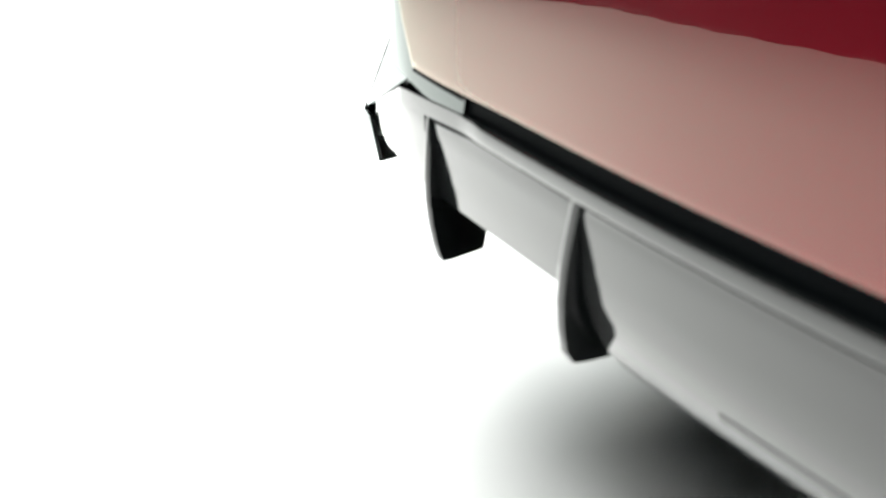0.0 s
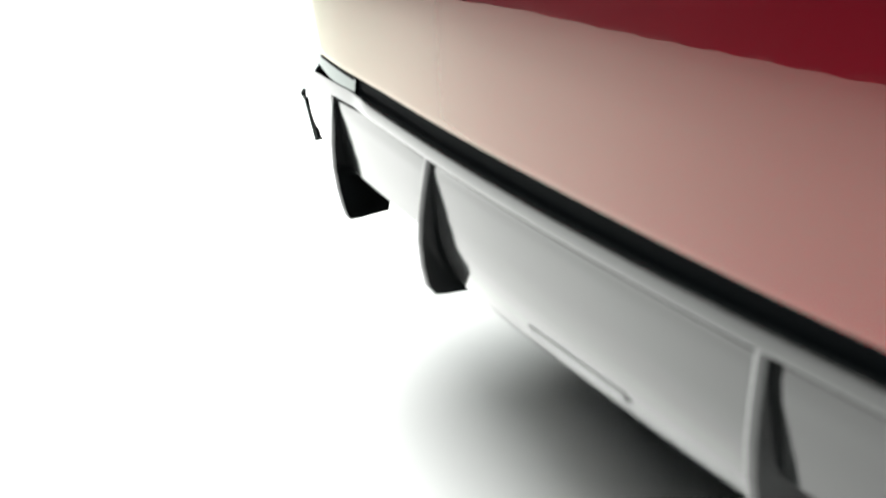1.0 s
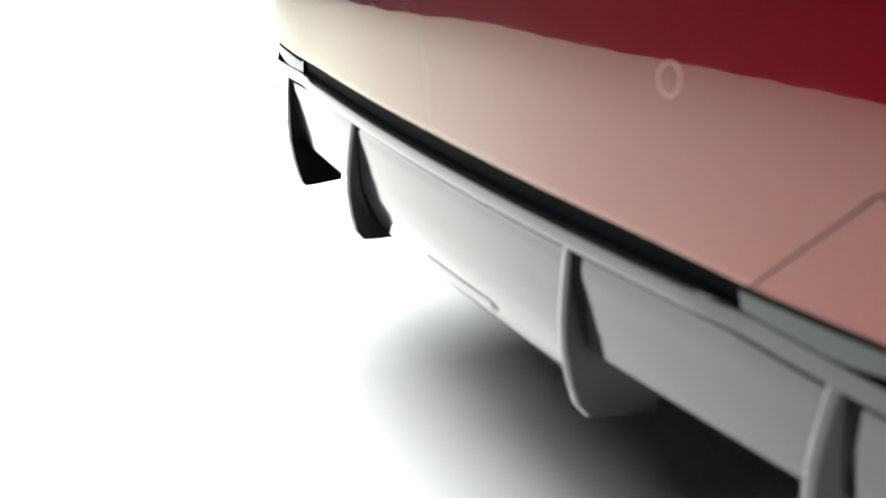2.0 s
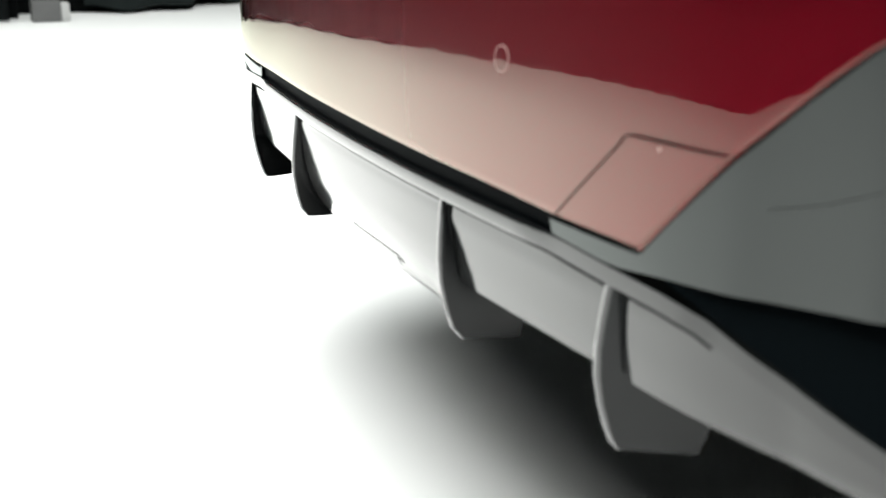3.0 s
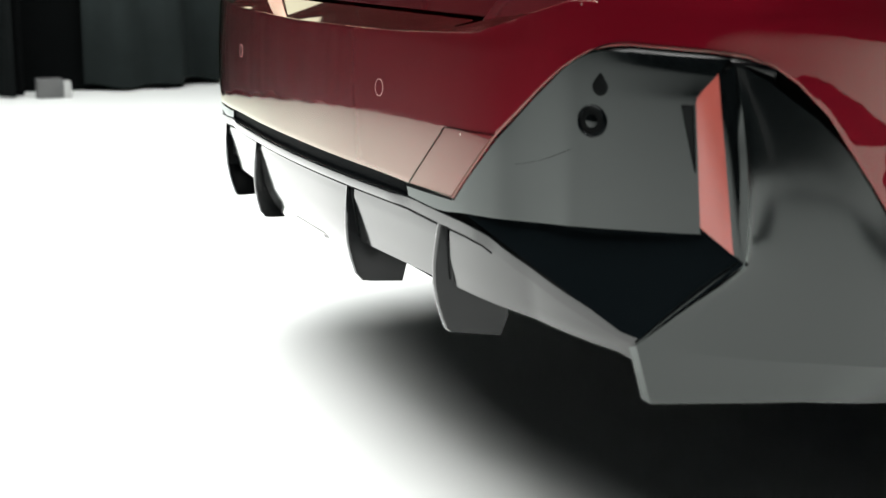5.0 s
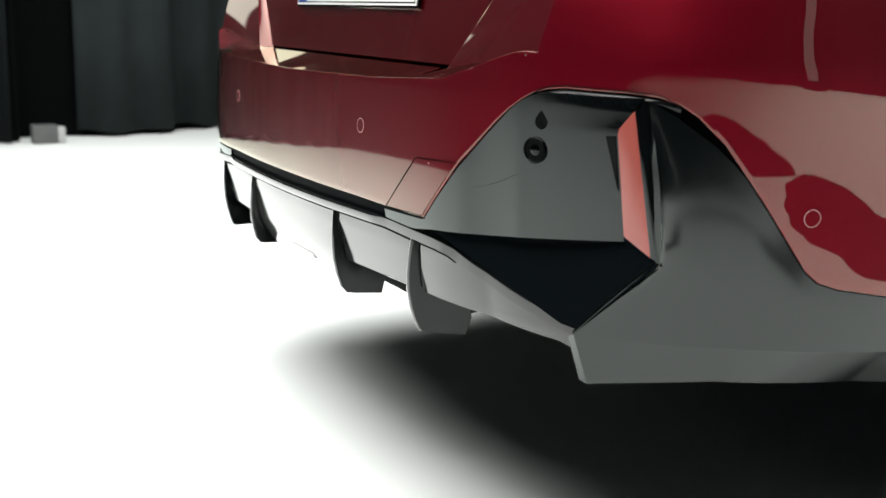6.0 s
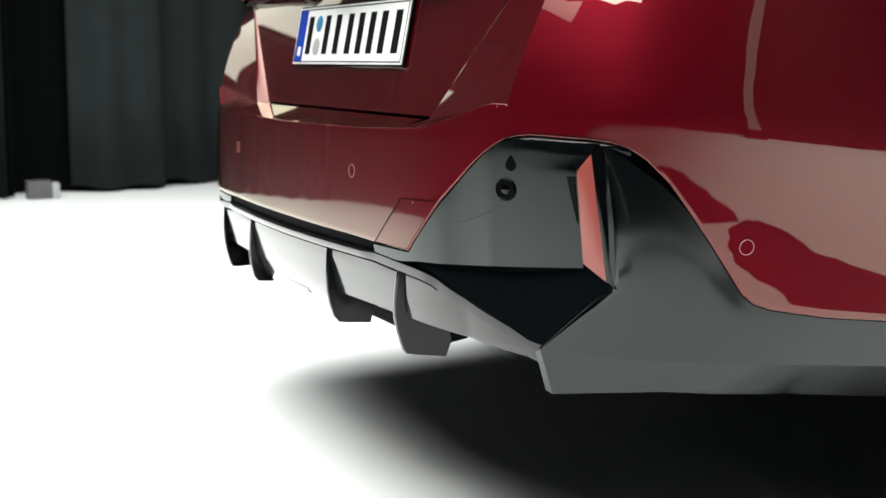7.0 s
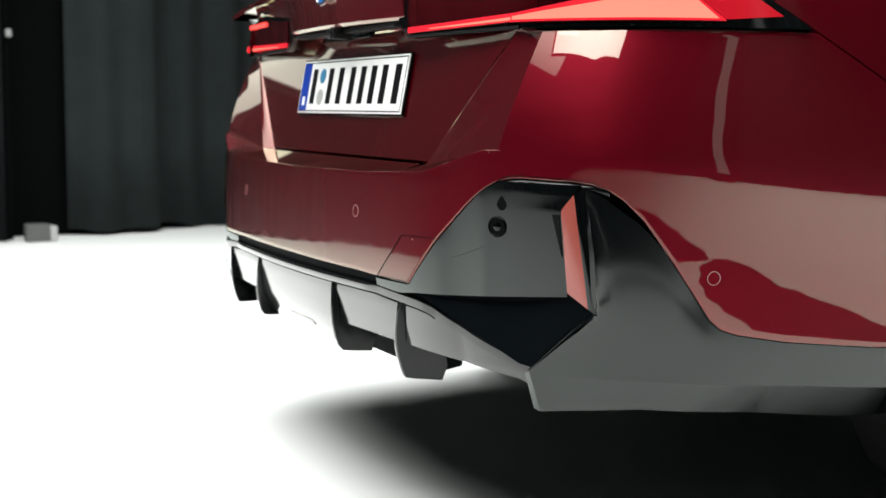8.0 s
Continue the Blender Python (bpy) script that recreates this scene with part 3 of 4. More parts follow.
bottom = lambda k: mix(k, (0, .05, .12, 2), (.914, .899, .8845, .886))
top = lambda k: mix(k, (0, .3, .7, 2), (.957, .960, .974, .974))
for side in (1, -1):
    flip_ = (lambda g: g) if side == 1 else mirror
    tl = new("tail_light")
    tl.parent = car
    tagged(tl, "slim lit red tail light with black surround")
    for k0, k1, nm in ((0, .992, "inner"), (1.0, 2.0, "outer")):
        part("housing", flip_(light_band(k0, k1, bottom, top, .004)), GLOSS, tl)
        part("lens", flip_(light_band(max(k0, .10), min(k1, 1.86), lambda k: .9015 + .003 * k, lambda k: top(k) - .008, .0065, .002)), LENS_RED, tl, "dark red glossy lamp lens")
    part("light_guide", flip_(light_band(.11, .985, lambda k: .8935 + .004 * k, lambda k: .9025 + .008 * k, .009, .003)), GLOW_DIM, tl, "deep red fringe of the light strip")
    part("light_guide", flip_(light_band(.30, .985, lambda k: .8965 + .003 * k, lambda k: .8968 + .0075 * k, .010, .003)), GLOW_HOT, tl, "glowing red light strip")
    part("light_guide", flip_(light_band(1.005, 1.74, lambda k: .8955, lambda k: .9075 + .066 * (k - 1), .009, .003)), GLOW_DIM, tl, "deep red fringe of the light strip")
    part("light_guide", flip_(light_band(1.012, 1.725, lambda k: .8985, lambda k: .9030 + .054 * (k - 1), .010, .003)), GLOW_HOT, tl, "glowing red light strip")
    part("upper_light_guide", flip_(light_band(1.005, 1.75, lambda k: .950, lambda k: .959, .010, .003)), GLOW, tl)
    part("upper_light_guide", flip_(light_band(.62, .985, lambda k: .950, lambda k: .959, .010, .003)), GLOW, tl)
    part("outer_guide", flip_(light_band(1.745, 1.95, lambda k: .8975 + .03 * (k - 1.745), lambda k: .950 - .10 * (k - 1.745), .0088, .003)), GLOW_DEEP, tl)
    part("trim_edge", flip_(light_band(.06, .985, lambda k: bottom(k) + .001, lambda k: bottom(k) + .006, .007, .002)), SATIN, tl)

# ---- lower black strip under the bumper ----
strip = sheet([[skin(s, z, -.0055 - (.484 - z) * .05) for z in np.linspace(.462, .489, 5)] for s in columns(-at_x(.382), at_x(.382), 50)], .012)
part("lower_strip", strip, STRIP, car, "recessed gloss black strip under the bumper")

# ---- diffuser ----
diffuser = new("diffuser")
diffuser.parent = car
tagged(diffuser, "gloss black rear diffuser mirroring the white floor, four fins")
def diff_top(x):
    return mix(abs(x), (0, .37, .50, .53, .575, .74), (.466, .468, .460, .456, .440, .3835))


def diff_y(x, z):
    """The diffuser's skin: proud at its upper lip, drawn in and forward as it goes down."""
    base = plan(at_x(min(abs(x), .80)))[1]
    yy = base + .002 + mix(z, (.315, .335, .35, .377, .40, .44, .4525, .456, .47), (.058, .037, .0255, .0135, .009, .0035, .004, .0005, .0)) 
    return yy - mix(abs(x), (0, .60, .74), (0, 0, .022))


def diff_low(x):
    x = abs(x)
    return mix(x, (0, .202, .212, .46, .60, .70, .735, .76), (.318, .319, .3765, .376, .371, .362, .345, .325))


def panel(x0, x1, n, lowfun, name, lip=.003):
    rows = []
    for x in np.linspace(x0, x1, n):
        zt = diff_top(x) - mix(abs(x), (.465, .48), (0, .006))
        zl = min(lowfun(x), zt - .004)
        # z rows cluster at the groove below the lip
        zs = [zl + (zt - zl) * t for t in (0, .03, .15, .3, .45, .6, .7, .78, .84, .88, .92, .96, 1.0)]
        rows.append([(x, diff_y(x, z) if i else diff_y(x, z) + .004, z) for i, z in enumerate(zs)])
    return part(name, sheet(rows, lip), DIFFUSER, diffuser, sharp=40)


panel(-.1985, .1985, 40, lambda x: .318, "centre_panel")
for a, b in ((.2135, .4475), (-.4475, -.2135)):
    panel(a, b, 26, lambda x: .3765, "bay_panel")
for a, b in ((.464, .742), (-.742, -.464)):
    panel(a, b, 34, diff_low, "outer_panel")
# continuous upper lip with a groove under it
for a, b, h in ((-.448, -.2135, .0016), (-.1985, .1985, .0016), (.2135, .448, .0014), (.463, .545, .0008)):
    part("lip_groove", sheet([[(x, diff_y(x, z) - .0008, z) for z in (diff_top(x) - .0168 - h, diff_top(x) - .0168, diff_top(x) - .0168 + h)] for x in np.linspace(a, b, 30)], .001, flip=False), UNDER, diffuser)
for sg in (1, -1):
    lip_rows = []
    for x in np.linspace(0, .742, 60) * sg:
        zt = diff_top(x)
        y0 = diff_y(x, zt)
        f = mix(abs(x), (.34, .38), (1, .12))
        lip_rows.append([(x, y0 + (a * f if a < 0 else a), zt + b) for a, b in ((.004, -.0145), (-.0028, -.0136), (-.0038, -.0115), (-.0038, -.0022), (-.0034, -.0007), (-.0024, -.0001), (mix(abs(x), (0, .34, .38), (.0075, .0075, .007)), mix(abs(x), (0, .34, .38), (.0003, .0003, -.005))))])
    part("upper_lip", sheet(lip_rows, .004, flip=(sg < 0)), DIFFUSER, diffuser)
part("slot_insert", sheet([[(x, diff_y(x, z) - .0002 - .0009 * (.3578 - z) / .0116, z) for z in np.linspace(.3462, .3578, 6)] for x in np.linspace(-.0625, .0625, 9)], .0006), DIFFUSER, diffuser, "narrow flush rectangular insert")


def fin(xt, xb, splay, low, name="fin"):
    """One upright fin: a thin blade with a curved rear edge and a raked lower corner."""
    y0 = plan(at_x(abs(xt)))[1]
    prof = [(.0046, .4560), (.0026, .440), (.0008, .42), (-.0002, .40), (.0008, .378), (.005, .355), (.0105, .336), (.0148, low + .006), (.019, low + .001), (.030, low - .0005),
            (.072, low - .003), (.079, low + .022), (.075, low + .045), (.055, .395), (.03, .43), (.014, .4560)]
    half = .0055
    L, R = [], []
    for dy, z in prof:
        x = xb + (xt - xb) * (z - low) / (.45 - low) + splay * (dy - .02)
        h = half * mix(dy, (-.0105, -.006, .01, .08), (.55, .9, 1.0, .9))
        L.append((x - h, y0 + dy, z))
        R.append((x + h, y0 + dy, z))
    n = len(prof)
    verts = L + R
    faces = [tuple(range(n)), tuple(range(n, 2 * n))[::-1]] + [(i, n + i, n + (i + 1) % n, (i + 1) % n) for i in range(n)]
    blade = part(name, bevelled((verts, faces), .0014), FIN, diffuser, "upright satin black diffuser fin")


    # glossy rounded rear edge
    rows = []
    for i in range(9):
        a, b = np.array(L[i]), np.array(R[i])
        rows.append([a * (1 - t) + b * t + np.array((0, -.0002 - .0016 * math.sin(math.pi * t), 0)) for t in (0, .12, .3, .5, .7, .88, 1)])
    # dark joint between the fin and the panel outboard of it
    sg = 1 if xt > 0 else -1
    gap = []
    for z in np.linspace(.384, .4515, 9):
        x0 = xb + (xt - xb) * (z - low) / (.45 - low) + sg * .0052
        w = .0022 + .0040 * (z - .384) / .0675
        gap.append([(x0 + sg * w * t, diff_y(x0, z) - .0009, z) for t in (0, .5, 1)])
    if sg > 0:
        part("fin_joint", sheet(gap, .0006, flip=True), UNDER, blade)
    part("fin_edge", sheet(rows, .0012), DIFFUSER, blade, "glossy rear edge of the fin")
    return blade


for sg in (1, -1):
    fin(.4555 * sg, .447 * sg, .45 * sg, .3185)
    fin(.2055 * sg, .2165 * sg, .12 * sg, .325)
part("inner_floor", bevelled(prism([(-.46, .085, .352), (.46, .085, .352), (.66, .16, .352), (.74, .34, .33), (-.74, .34, .33), (-.66, .16, .352)], (0, 0, .03)), .004), UNDER, diffuser)
part("undertray", bevelled(prism([(-.21, .20, .262), (.21, .20, .262), (.20, .27, .270), (-.20, .27, .270)], (0, 0, .05)), .008), UNDER, diffuser, "matt black undertray edge")
part("rear_wall", bevelled(prism([(-.44, .07, .37), (.44, .07, .37), (.62, .15, .37), (-.62, .15, .37)], (0, 0, .085)), .004), UNDER, diffuser)

# ---- corner trims ----
def corner_trim(flip_):
    trim = new("corner_trim")
    trim.parent = car
    tagged(trim, "gloss black bumper corner trim with vertical red reflector")
    # sunken face between the red edge and the reflector
    left = [(.374, .4835), (.482, .4855), (.553, .560), (.60, .606), (.650, .6525), (.672, .6605), (.745, .659)]
    S_BEND = at_x(.655)

    def face_side(z):
        """The face's outer edge: up the reflector's inner side, then out along its head."""
        return np.array([mix(z, (.480, .497, .617, .6455, .66), c) for c in ((.764, .763, .757, .775, .780), (.138, .137, .127, .1400, .1465))] + [z])

    def face_point(s, z, off):
        if s <= S_BEND:
            return skin(s, z, off, True)
        u = (s - S_BEND) / (at_x(.757) - S_BEND)
        p0, pb, p1 = np.array(skin(S_BEND, z, off, True)), np.array(skin(S_BEND - .01, z, off, True)), face_side(z)
        reach = np.linalg.norm(p1 - p0)
        c = p0 + (p0 - pb) / .01 * reach * .5
        return tuple(p0 * (1 - u)**2 + 2 * c * u * (1 - u) + p1 * u * u)

    face_cols = columns(at_x(.374), at_x(.757), 44, [at_x(x) for x, _ in left])
    lo = lambda s: mix(s, (at_x(.374), at_x(.46), at_x(.50), at_x(.60), at_x(.757)), (.4625, .4645, .4695, .4765, .492))
    def hi(s):
        return min(mix(s, [at_x(x) for x, _ in left], [z - .003 for _, z in left]), low_edge(s) - .003)
    rows = []
    for s in face_cols:
        a, b = lo(s), max(hi(s), lo(s) + .003)
        slant = -.006 * mix(s, (at_x(.374), at_x(.42)), (1, 0))
        rows.append([face_point(s - slant * (1 - v), a + (b - a) * v, -.002 - .007 * (1 - v) * mix(s, (at_x(.50), at_x(.66)), (.06, 1))) for v in np.linspace(0, 1, 40)])
    part("face", flip_(sheet(rows, .010)), GLOSS, trim)
    # rounded upper brow
    brow = []
    for s in columns(at_x(.656), at_x(.80), 26):
        z0 = low_edge(s) - .002
        dz = mix(s, (at_x(.656), at_x(.68), at_x(.76), at_x(.80)), (.002, .012, .016, .012))
        brow.append([skin(s, z0 - dz * t, -.0035 + .006 * math.sin(math.pi * t) * mix(s, (at_x(.656), at_x(.69), at_x(.78), at_x(.80)), (0, 1, 1, .2)) - .004 * t) for t in np.linspace(0, 1, 7)])
    part("brow", flip_(sheet(brow, .006)), FIN, trim)
    # reflector: a raked vertical bar standing proud
    RTL, RTR, RBL, RBR = (.757, .127, .619), (.775, .1400, .6455), (.763, .137, .498), (.798, .1555, .474)
    mid = lambda p, q, t: tuple(np.array(p) * (1 - t) + np.array(q) * t)
    part("reflector", flip_(quad(RBL, mid(RBR, RBL, .12), mid(RTR, RTL, .12), RTL, 8, 14, .006, bulge=.002)), REFLECTOR, trim, "raked vertical red reflector")
    part("reflector_rim", flip_(quad(mid(RBR, RBL, .12), (.804, .1600, .470), (.781, .1500, .650), mid(RTR, RTL, .12), 3, 14, .006, bulge=.002)), GLOSS, trim)
    part("reflector_foot", flip_(quad((.764, .163, .470), (.804, .1615, .468), RBR, RBL, 3, 3, .003)), GLOSS, trim)
    # narrow dark wedge beside the reflector's head, standing for its housing's reflection
    housing_image = []
    for z in np.linspace(.548, .612, 10):
        e = face_side(z) + np.array((-.0015, -.0025, 0))
        w = .010 * (z - .548) / .064
        housing_image.append([e + np.array((-w * t, -w * .55 * t, 0)) for t in (0, .5, 1)])
    part("housing_image", flip_(sheet(housing_image, .001, flip=True)), UNDER, trim, "narrow dark wedge standing for the reflector housing's mirror image")
    # lower dark pocket: leans out towards its tip
    A, B, C, D = np.array((.505, .020, .468)), np.array((.768, .145, .492)), np.array((.802, .159, .470)), np.array((.739, .089, .383))
    pk = []
    for i in range(15):
        u = i / 14
        a = A * (1 - u) + B * u + np.array((0, .001, .004))
        b = (A * (1 - u * 1.6) + D * u * 1.6) if u < .625 else (D * (1 - (u - .625) / .375) + C * (u - .625) / .375)
        pk.append([a * (1 - v) + b * v for v in np.linspace(0, 1, 10)])
    part("pocket", flip_(sheet(pk, .004, flip=True)), DEEP, trim, "deep black lower pocket")
    # outer skin round the corner, from the reflector's rim to the sill
    BULGE = smooth_table((0, .3, .55, .7, 1), (-.004, .0045, .0072, .0060, -.005))

    def bulge(s, v):
        q = mix(s, (at_x(.80), at_y(.32)), (1, 0))
        return (1 - q) * mix(v, *BULGE)

    rim_v = (0, .18, .36, .52, .68, .84, 1)
    rim_x = (.7395, .769, .804, .8045, .8025, .7940, .7820)
    rim_y = smooth_table(rim_v, (.0885, .1225, .1600, .1580, .1555, .1530, .1505))
    rim_z = (.3815, .422, .470, .514, .560, .605, .650)

    def rim_line(v):
        return np.array((mix(v, rim_v, rim_x), mix(v, *rim_y), mix(v, rim_v, rim_z)))
    rows = []
    skin_cols = columns(at_x(.795), at_y(.77), 90, LOW_S)
    for s in skin_cols:
        hi_ = low_edge(s) - .003
        w = max(0, 1 - (s - at_x(.795)) / (at_y(.255) - at_x(.795)))**2
        zl = mix(s, (at_x(.795), at_y(.22), at_y(.46), at_y(.63), at_y(.77)), (.3735, .367, .348, .333, .322))
        row = []
        for v in np.linspace(0, 1, 16):
            z = zl + (hi_ - zl) * v
            a = np.array(skin(s, z, -.003 + bulge(s, v) * min((hi_ - zl) / .24, 1)**3 - .07 * (1 - v) * (hi_ - zl) * mix(s, (at_y(.32), at_y(.5)), (0, 1))))
            b = rim_line(v)
            b[2] = z * (1 - w) + b[2] * w
            row.append(a * (1 - w) + b * w)
        rows.append(row)
    part("outer_skin", flip_(sheet(rows, .008)), GLOSS_WORN, trim, "gloss black corner skin")
    # rounded edge between the pocket and the skin
    tip, knee = np.array((.7395, .0890, .3815)), np.array((.8030, .1605, .470))
    side_, fwd = np.array((.42, -.88, 0)), np.array((-.55, -.30, .78))
    edge = []
    for t in np.linspace(0, 1, 15):
        c, r = tip * (1 - t) + knee * t, .0012 + .0062 * math.sin(math.pi * min(t * .62 + .06, 1))
        edge.append([c + fwd * r * 1.5 - side_ * r + (side_ * math.sin(a) + fwd * (math.cos(a) - 1) * .8) * r for a in np.linspace(-.2, 2.2, 8)])
    part("pocket_edge", flip_(sheet(edge, .002, flip=True)), GLOSS, trim)
    # sill: the lower facet, from the kick's edge round under the crease
    crease = [(np.array(row[0]), s) for row, s in zip(rows, skin_cols)]
    sill = []
    for p, s in crease:
        nx, ny = plan(s)[2:]
        d = mix(s, (at_x(.795), at_y(.24), at_y(.46), at_y(.77)), (0, .020, .066, .074))
        k = mix(s, (at_x(.795), at_x(.835)), (1, 0))
        zb = mix(s, (at_x(.795), at_y(.24), at_y(.63), at_y(.77)), (.320, .3185, .271, .262))
        q = np.array((p[0] - nx * d + .003 * k, p[1] - ny * d + .019 * k, zb))
        sill.append([q * (1 - v) + p * v for v in np.linspace(0, 1, 8)])
    part("sill", flip_(sheet(sill, .003)), GLOSS, trim, "gloss black sill under the corner")
    part("kick_edge", flip_(quad((.7315, .1035, .323), (.7425, .1075, .320), (.7395, .0885, .3815), (.727, .089, .376), 3, 8, .004)), GLOSS, trim)
    # round sensor with bezel, and its mirror image built as a shape above it
    m = facing(skin(at_x(.668), .589, -.004, True), skin_normal(at_x(.668), .589, True))
    eye = part("round_sensor", lathe([(.0128, -.006), (.0127, .0008), (.0100, .0010), (.0092, .0004), (.0001, .0004)], m, 36), UNDER, trim, "round black sensor in a raised bezel")
    part("sensor_lens", lathe([(.0066, -.002), (.0064, .0010), (.0040, .0020), (.0001, .0024)], m, 30), GLOSS, eye, "small glossy black lens")
    part("bezel", lathe([(.0158, -.003), (.0160, .0012), (.0145, .0026), (.0130, .0016), (.0122, -.003)], m, 36), DEEP, eye)
    m = facing(skin(at_x(.675), .6235, -.004, True), skin_normal(at_x(.675), .62, True))

    verts, faces = [], []
    for r, h in ((1.0, -.004), (1.0, .0012), (.85, .0020), (.52, .0014), (.45, .0016), (.02, .0017)):
        for k in range(28):
            a = 2 * math.pi * k / 28
            tall = 1 + .42 * max(math.sin(a), 0)**6
            verts.append(tuple(m @ Vector((.0088 * r * math.cos(a) * (1 - .25 * max(math.sin(a), 0)), .0095 * r * math.sin(a) * tall, h))))
    for i in range(5):
        faces += [(i * 28 + k, i * 28 + (k + 1) % 28, (i + 1) * 28 + (k + 1) % 28, (i + 1) * 28 + k) for k in range(28)]
    faces.append(tuple(range(140, 168)))
    part("sensor_image", (verts, faces), UNDER, trim, "small black teardrop standing for the sensor's mirror image")
    return trim


right_trim = corner_trim(lambda g: g)
part("scratch", joint([(.578, .5345), (.590, .5368), (.603, .5405), (.616, .5450), (.630, .5508), (.645, .5580)], .00018, -.0028), SATIN, right_trim, "fine dark scratch")
corner_trim(mirror)

# ---- studio ----
def polyline(pts, step):
    pts = [np.array(p, float) for p in pts]
    out = []
    for a, b in zip(pts[:-1], pts[1:]):
        n = max(int(np.linalg.norm(b - a) / step), 1)
        out += [a + (b - a) * k / n for k in range(n)]
    return out + [pts[-1]]


ground = mesh_object("floor", [(-10, -9, 0), (10, -9, 0), (10, 12, 0), (-10, 12, 0)], [(0, 1, 2, 3)], FLOOR)
tagged(ground, "seamless white studio floor under the car", "floor", kind="structure")
ceiling = part("ceiling", prism([(-10, -9, 6.0), (10, -9, 6.0), (10, 12, 6.0), (-10, 12, 6.0)], (0, 0, .1)), CEIL, None, smooth=False)
tagged(ceiling, "black studio ceiling", "ceiling", kind="structure")


def curtain(name, pts, seed, height=6.0, hem=0.02, mat=CURTAIN):
    rng = random.Random(seed)
    line = polyline(pts, .03)
    rows, run, phase = [], 0, rng.random() * 6
    for i, p in enumerate(line):
        q = line[min(i + 1, len(line) - 1)] - line[max(i - 1, 0)]
        n = np.array([-q[1], q[0]]) / (np.linalg.norm(q) + 1e-9)
        run += .03
        a = .035 * math.sin(run * 2 * math.pi / .34 + phase + .9 * math.sin(run * 1.7)) + .03 * math.sin(run * 2 * math.pi / 1.3 + phase * 2)
        h = hem + .012 * math.sin(run * 3.1 + seed) + .010 * math.sin(run * 8.3 + 2 * seed) + .008 * math.sin(run * 19 + seed)
        rows.append([(p[0] + n[0] * a * k, p[1] + n[1] * a * k, z) for z, k in ((max(h, .002), 1), (.6, 1), (2.0, .9), (height, .7))])
    pts_ = np.array(rows)
    ob = part(name, sheet(pts_, 0), mat, None)
    sol = ob.modifiers.new("thickness", "SOLIDIFY")
    sol.thickness = .006
    return tagged(ob, "floor-length black molton stage curtain with soft folds", "curtain", group="stage curtains round the set", kind="structure")


curtain("wall_west", [(-6.6, 4.2), (-5.62, 1.75), (-5.5, 1.5), (-5.44, 1.2), (-5.25, .95), (-5.22, .52)], 3)
# near and south curtains take the darkened copy, so the paint mirrors less light
curtain("wall_west_near", [(-4.98, .14), (-5.08, -.3), (-5.12, -.9), (-4.85, -1.8), (-4.6, -2.6), (-4.05, -3.15), (-3.5, -3.6), (-3.0, -4.0), (-2.4, -4.25), (-1.8, -4.6), (-.6, -4.62)], 4, mat=SHADE_CLOTH)
curtain("wall_north", [(9.0, 9.5), (-8.6, 9.5)], 5)
curtain("wall_northwest", [(-8.6, 9.5), (-6.6, 4.2)], 6)
curtain("wall_east", [(6.3, -6.5), (5.8, -1.5), (5.8, 9.5)], 7)
curtain("wall_south", [(-.55, -4.66), (.2, -5.0), (1.0, -5.7), (2.4, -6.0), (4.2, -5.8), (5.6, -5.2), (6.1, -4.2)], 8, mat=SHADE_CLOTH)
# sheet added behind the gap to make its shade
backing = part("wall_gap_shade", box(-5.32, .30, 3.0, .03, .9, 6.0, .002), GAP_SHADE, None)
tagged(backing, "black sheet standing for the shade in the curtain gap", "curtain", kind="structure")

base_box = tagged(new("floor_box"), "grey steel floor box with pale end at the curtain gap", "box")
base_box.location = (-4.98, .30, 0)
part("box_body", bevelled(box(0, 0, .05, .10, .13, .098, 0), .006), BOX_GREY, base_box)
part("box_end", bevelled(box(.02, .085, .045, .07, .04, .088, 0), .01), BOX_PALE, base_box)
clamp = part("pole_clamp", bevelled(box(0, 0, 0, .03, .035, .045, 0), .008), BOX_PALE, None)
clamp.location = (-5.1, .19, 1.17)
tagged(clamp, "small pale clamp on the dark pole at the curtain gap", "clamp")
pole = part("black_pole", lathe([(.022, 0), (.022, 5.9)], pose(-5.13, .17, 0), 20), GAP_SHADE, None)
tagged(pole, "tall thin black steel pole at the curtain gap", "pole")

# overhead softbox frame
sb = tagged(new("overhead_softbox"), "large overhead studio softbox in a black frame", "softbox")
sb.location = (SOFT_X, SOFT_Y, SOFT_H + .02)
for cx, cy, w, l in ((-SOFT_W / 2 - .06, 0, .1, SOFT_L + .2), (SOFT_W / 2 + .06, 0, .1, SOFT_L + .2), (0, -SOFT_L / 2 - .06, SOFT_W, .1), (0, SOFT_L / 2 + .06, SOFT_W, .1)):
    part("frame_rail", box(cx, cy, .06, w, l, .16, .01), SATIN, sb)
part("back_cloth", box(0, 0, .20, SOFT_W + .1, SOFT_L + .1, .02, .004), CEIL, sb)
for cx in (-2.5, 2.5):
    for cy in (-3.2, 3.2):
        part("hanging_rod", lathe([(.012, .2), (.012, 1.39)], pose(cx, cy, 0), 12), SATIN, sb)

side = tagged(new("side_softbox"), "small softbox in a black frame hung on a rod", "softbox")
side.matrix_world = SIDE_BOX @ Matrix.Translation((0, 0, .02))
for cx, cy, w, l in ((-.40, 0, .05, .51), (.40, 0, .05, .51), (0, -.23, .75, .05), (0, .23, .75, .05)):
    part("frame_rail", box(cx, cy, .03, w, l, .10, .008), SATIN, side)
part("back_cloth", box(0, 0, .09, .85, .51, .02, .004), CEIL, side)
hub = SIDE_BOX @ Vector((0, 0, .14))
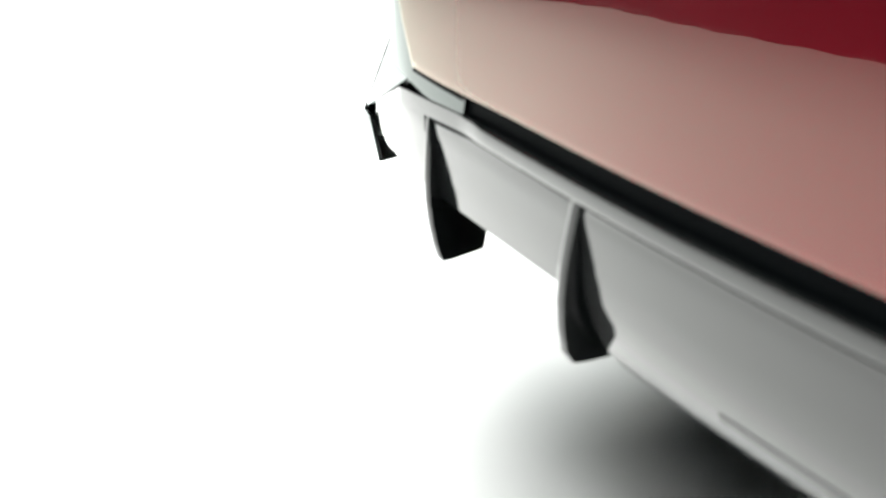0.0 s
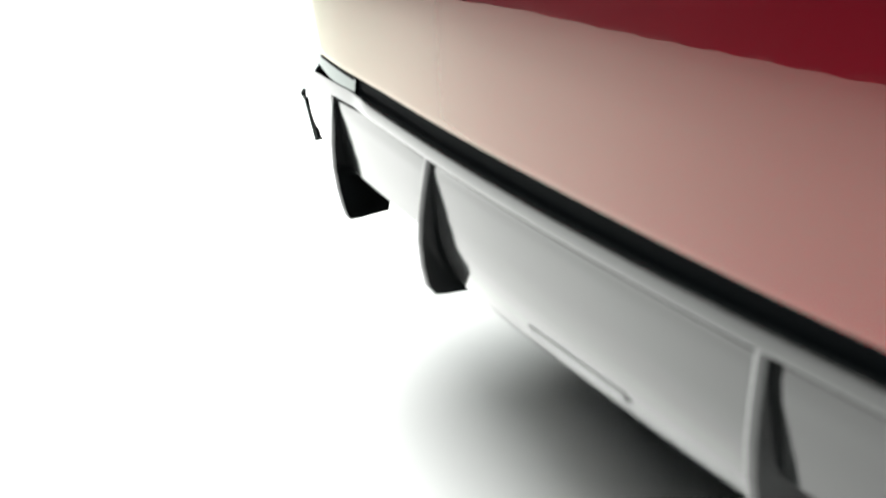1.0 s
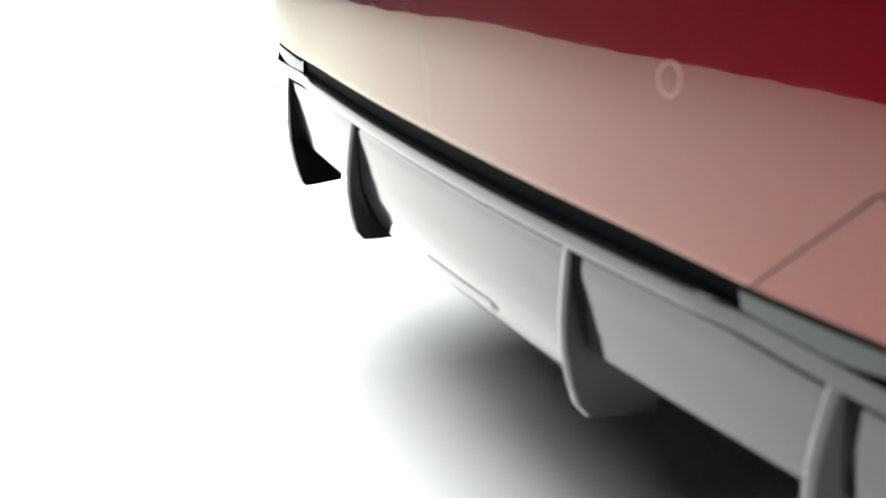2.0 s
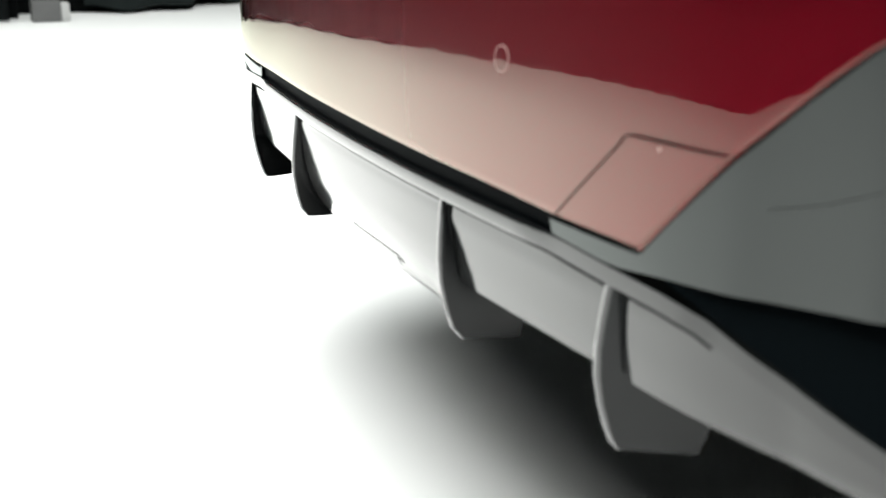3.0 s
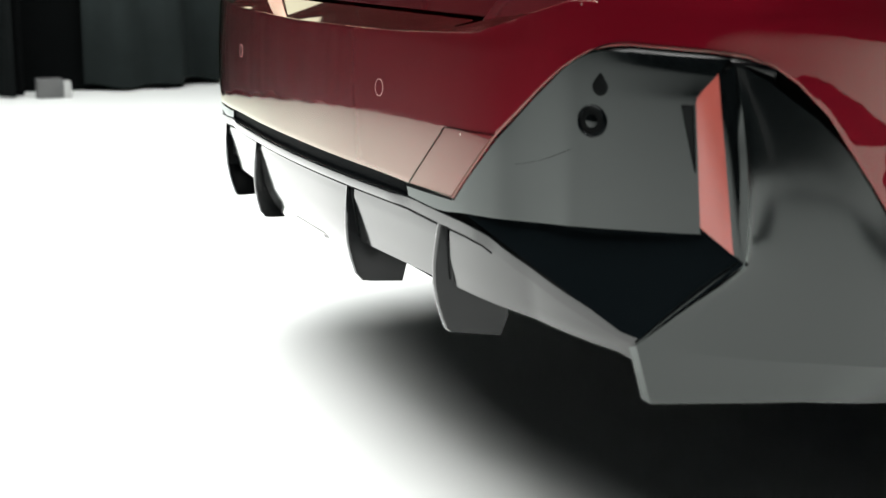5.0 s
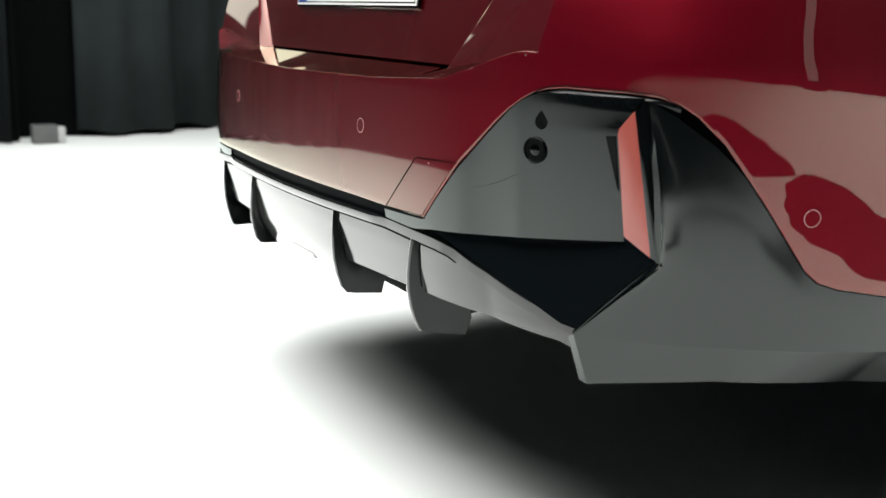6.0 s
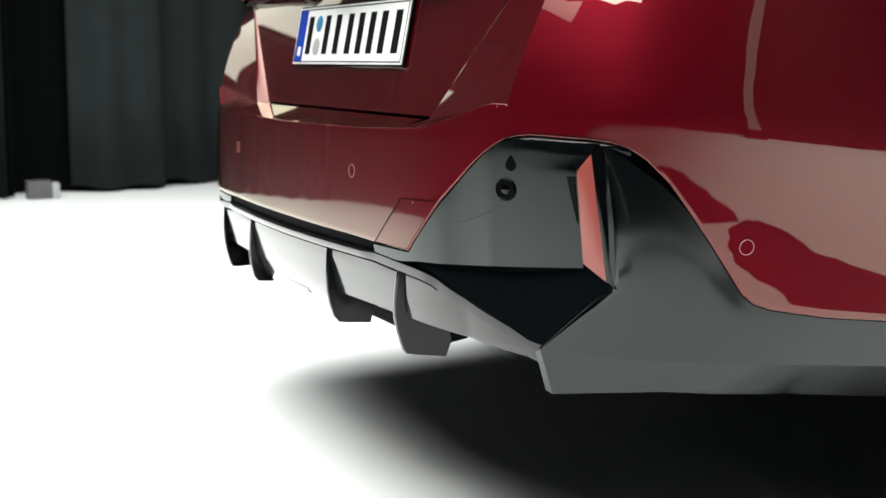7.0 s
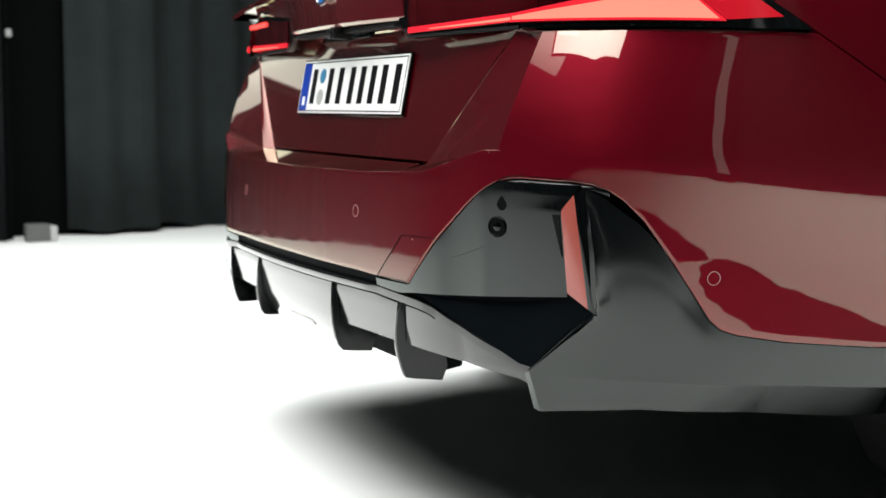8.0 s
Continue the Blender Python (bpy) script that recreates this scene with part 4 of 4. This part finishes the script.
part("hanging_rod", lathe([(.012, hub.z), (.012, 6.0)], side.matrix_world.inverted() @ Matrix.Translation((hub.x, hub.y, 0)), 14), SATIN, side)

rear = tagged(new("rear_softbox"), "tilted overhead softbox in a black frame behind the car", "softbox")
rear.matrix_world = REAR_BOX @ Matrix.Translation((0, 0, .02))
for cx, cy, w, l in ((-1.34, 0, .06, 1.64), (1.34, 0, .06, 1.64), (0, -.79, 2.62, .06), (0, .79, 2.62, .06)):
    part("frame_rail", box(cx, cy, .03, w, l, .10, .008), SATIN, rear)
part("back_cloth", box(0, 0, .09, 2.74, 1.64, .02, .004), CEIL, rear)
for cx in (-1.2, 1.2):
    foot = REAR_BOX @ Vector((cx, 0, .1))
    part("hanging_rod", lathe([(.012, foot.z), (.012, 6.0)], rear.matrix_world.inverted() @ Matrix.Translation((foot.x, foot.y, 0)), 12), SATIN, rear)
# unseen frame round the added flank fill
fill_frame = tagged(new("flank_fill_softbox"), "added overhead fill softbox in a black frame beside the car", "softbox")
fill_frame.matrix_world = FILL_BOX @ Matrix.Translation((0, 0, .02))
for cx, cy, w, l in ((-1.34, 0, .06, 3.14), (1.34, 0, .06, 3.14), (0, -1.54, 2.62, .06), (0, 1.54, 2.62, .06)):
    part("frame_rail", box(cx, cy, .03, w, l, .10, .008), SATIN, fill_frame)
part("back_cloth", box(0, 0, .09, 2.74, 3.14, .02, .004), CEIL, fill_frame)
for cx in (-1.2, 1.2):
    part("hanging_rod", lathe([(.012, .09), (.012, 1.39)], pose(cx, 0, 0), 12), SATIN, fill_frame)
tube = tagged(new("light_column"), "tall narrow vertical light column at the curtain", "light column")
tube.location = (5.50, 1.37, 0)
for dy in (-.12, .12):
    part("side_rail", box(0, dy, 3.0, .06, .03, 5.8, .004), SATIN, tube)
part("back_board", box(.04, 0, 3.0, .02, .27, 5.8, .004), SATIN, tube)
part("foot", box(0, 0, .03, .30, .34, .06, .01), SATIN, tube)

# ---- added dark cloths, standing for a rig's shadow mirrored in the car's flank ----
def shadow_cloth(xs, near, far, seed):
    """A crumpled shadow stand-in between a near and a far edge, each a y for every x of xs."""
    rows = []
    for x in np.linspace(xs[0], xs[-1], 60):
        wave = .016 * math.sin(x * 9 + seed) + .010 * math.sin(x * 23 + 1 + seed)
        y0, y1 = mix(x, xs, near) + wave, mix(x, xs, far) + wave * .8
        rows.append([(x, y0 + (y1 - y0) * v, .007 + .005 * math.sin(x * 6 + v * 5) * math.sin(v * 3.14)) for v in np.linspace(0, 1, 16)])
    ob = part("shadow_cloth", sheet(rows, .003), SHADE_CLOTH, None)
    return tagged(ob, "added dark cloth standing for a shadow mirrored in the flank", "cloth", group="black cloths beside the car")


shadow_cloth((1.70, 2.00, 2.40, 2.90, 3.15, 3.26), (1.42, 1.00, .77, .64, .68, .86), (1.72, 1.56, 1.36, 1.22, 1.08, .96), 0)
shadow_cloth((3.28, 3.40, 3.55, 3.78, 4.05), (-.60, -.95, -1.10, -1.10, -.85), (.80, .76, .62, .34, -.30), 2)
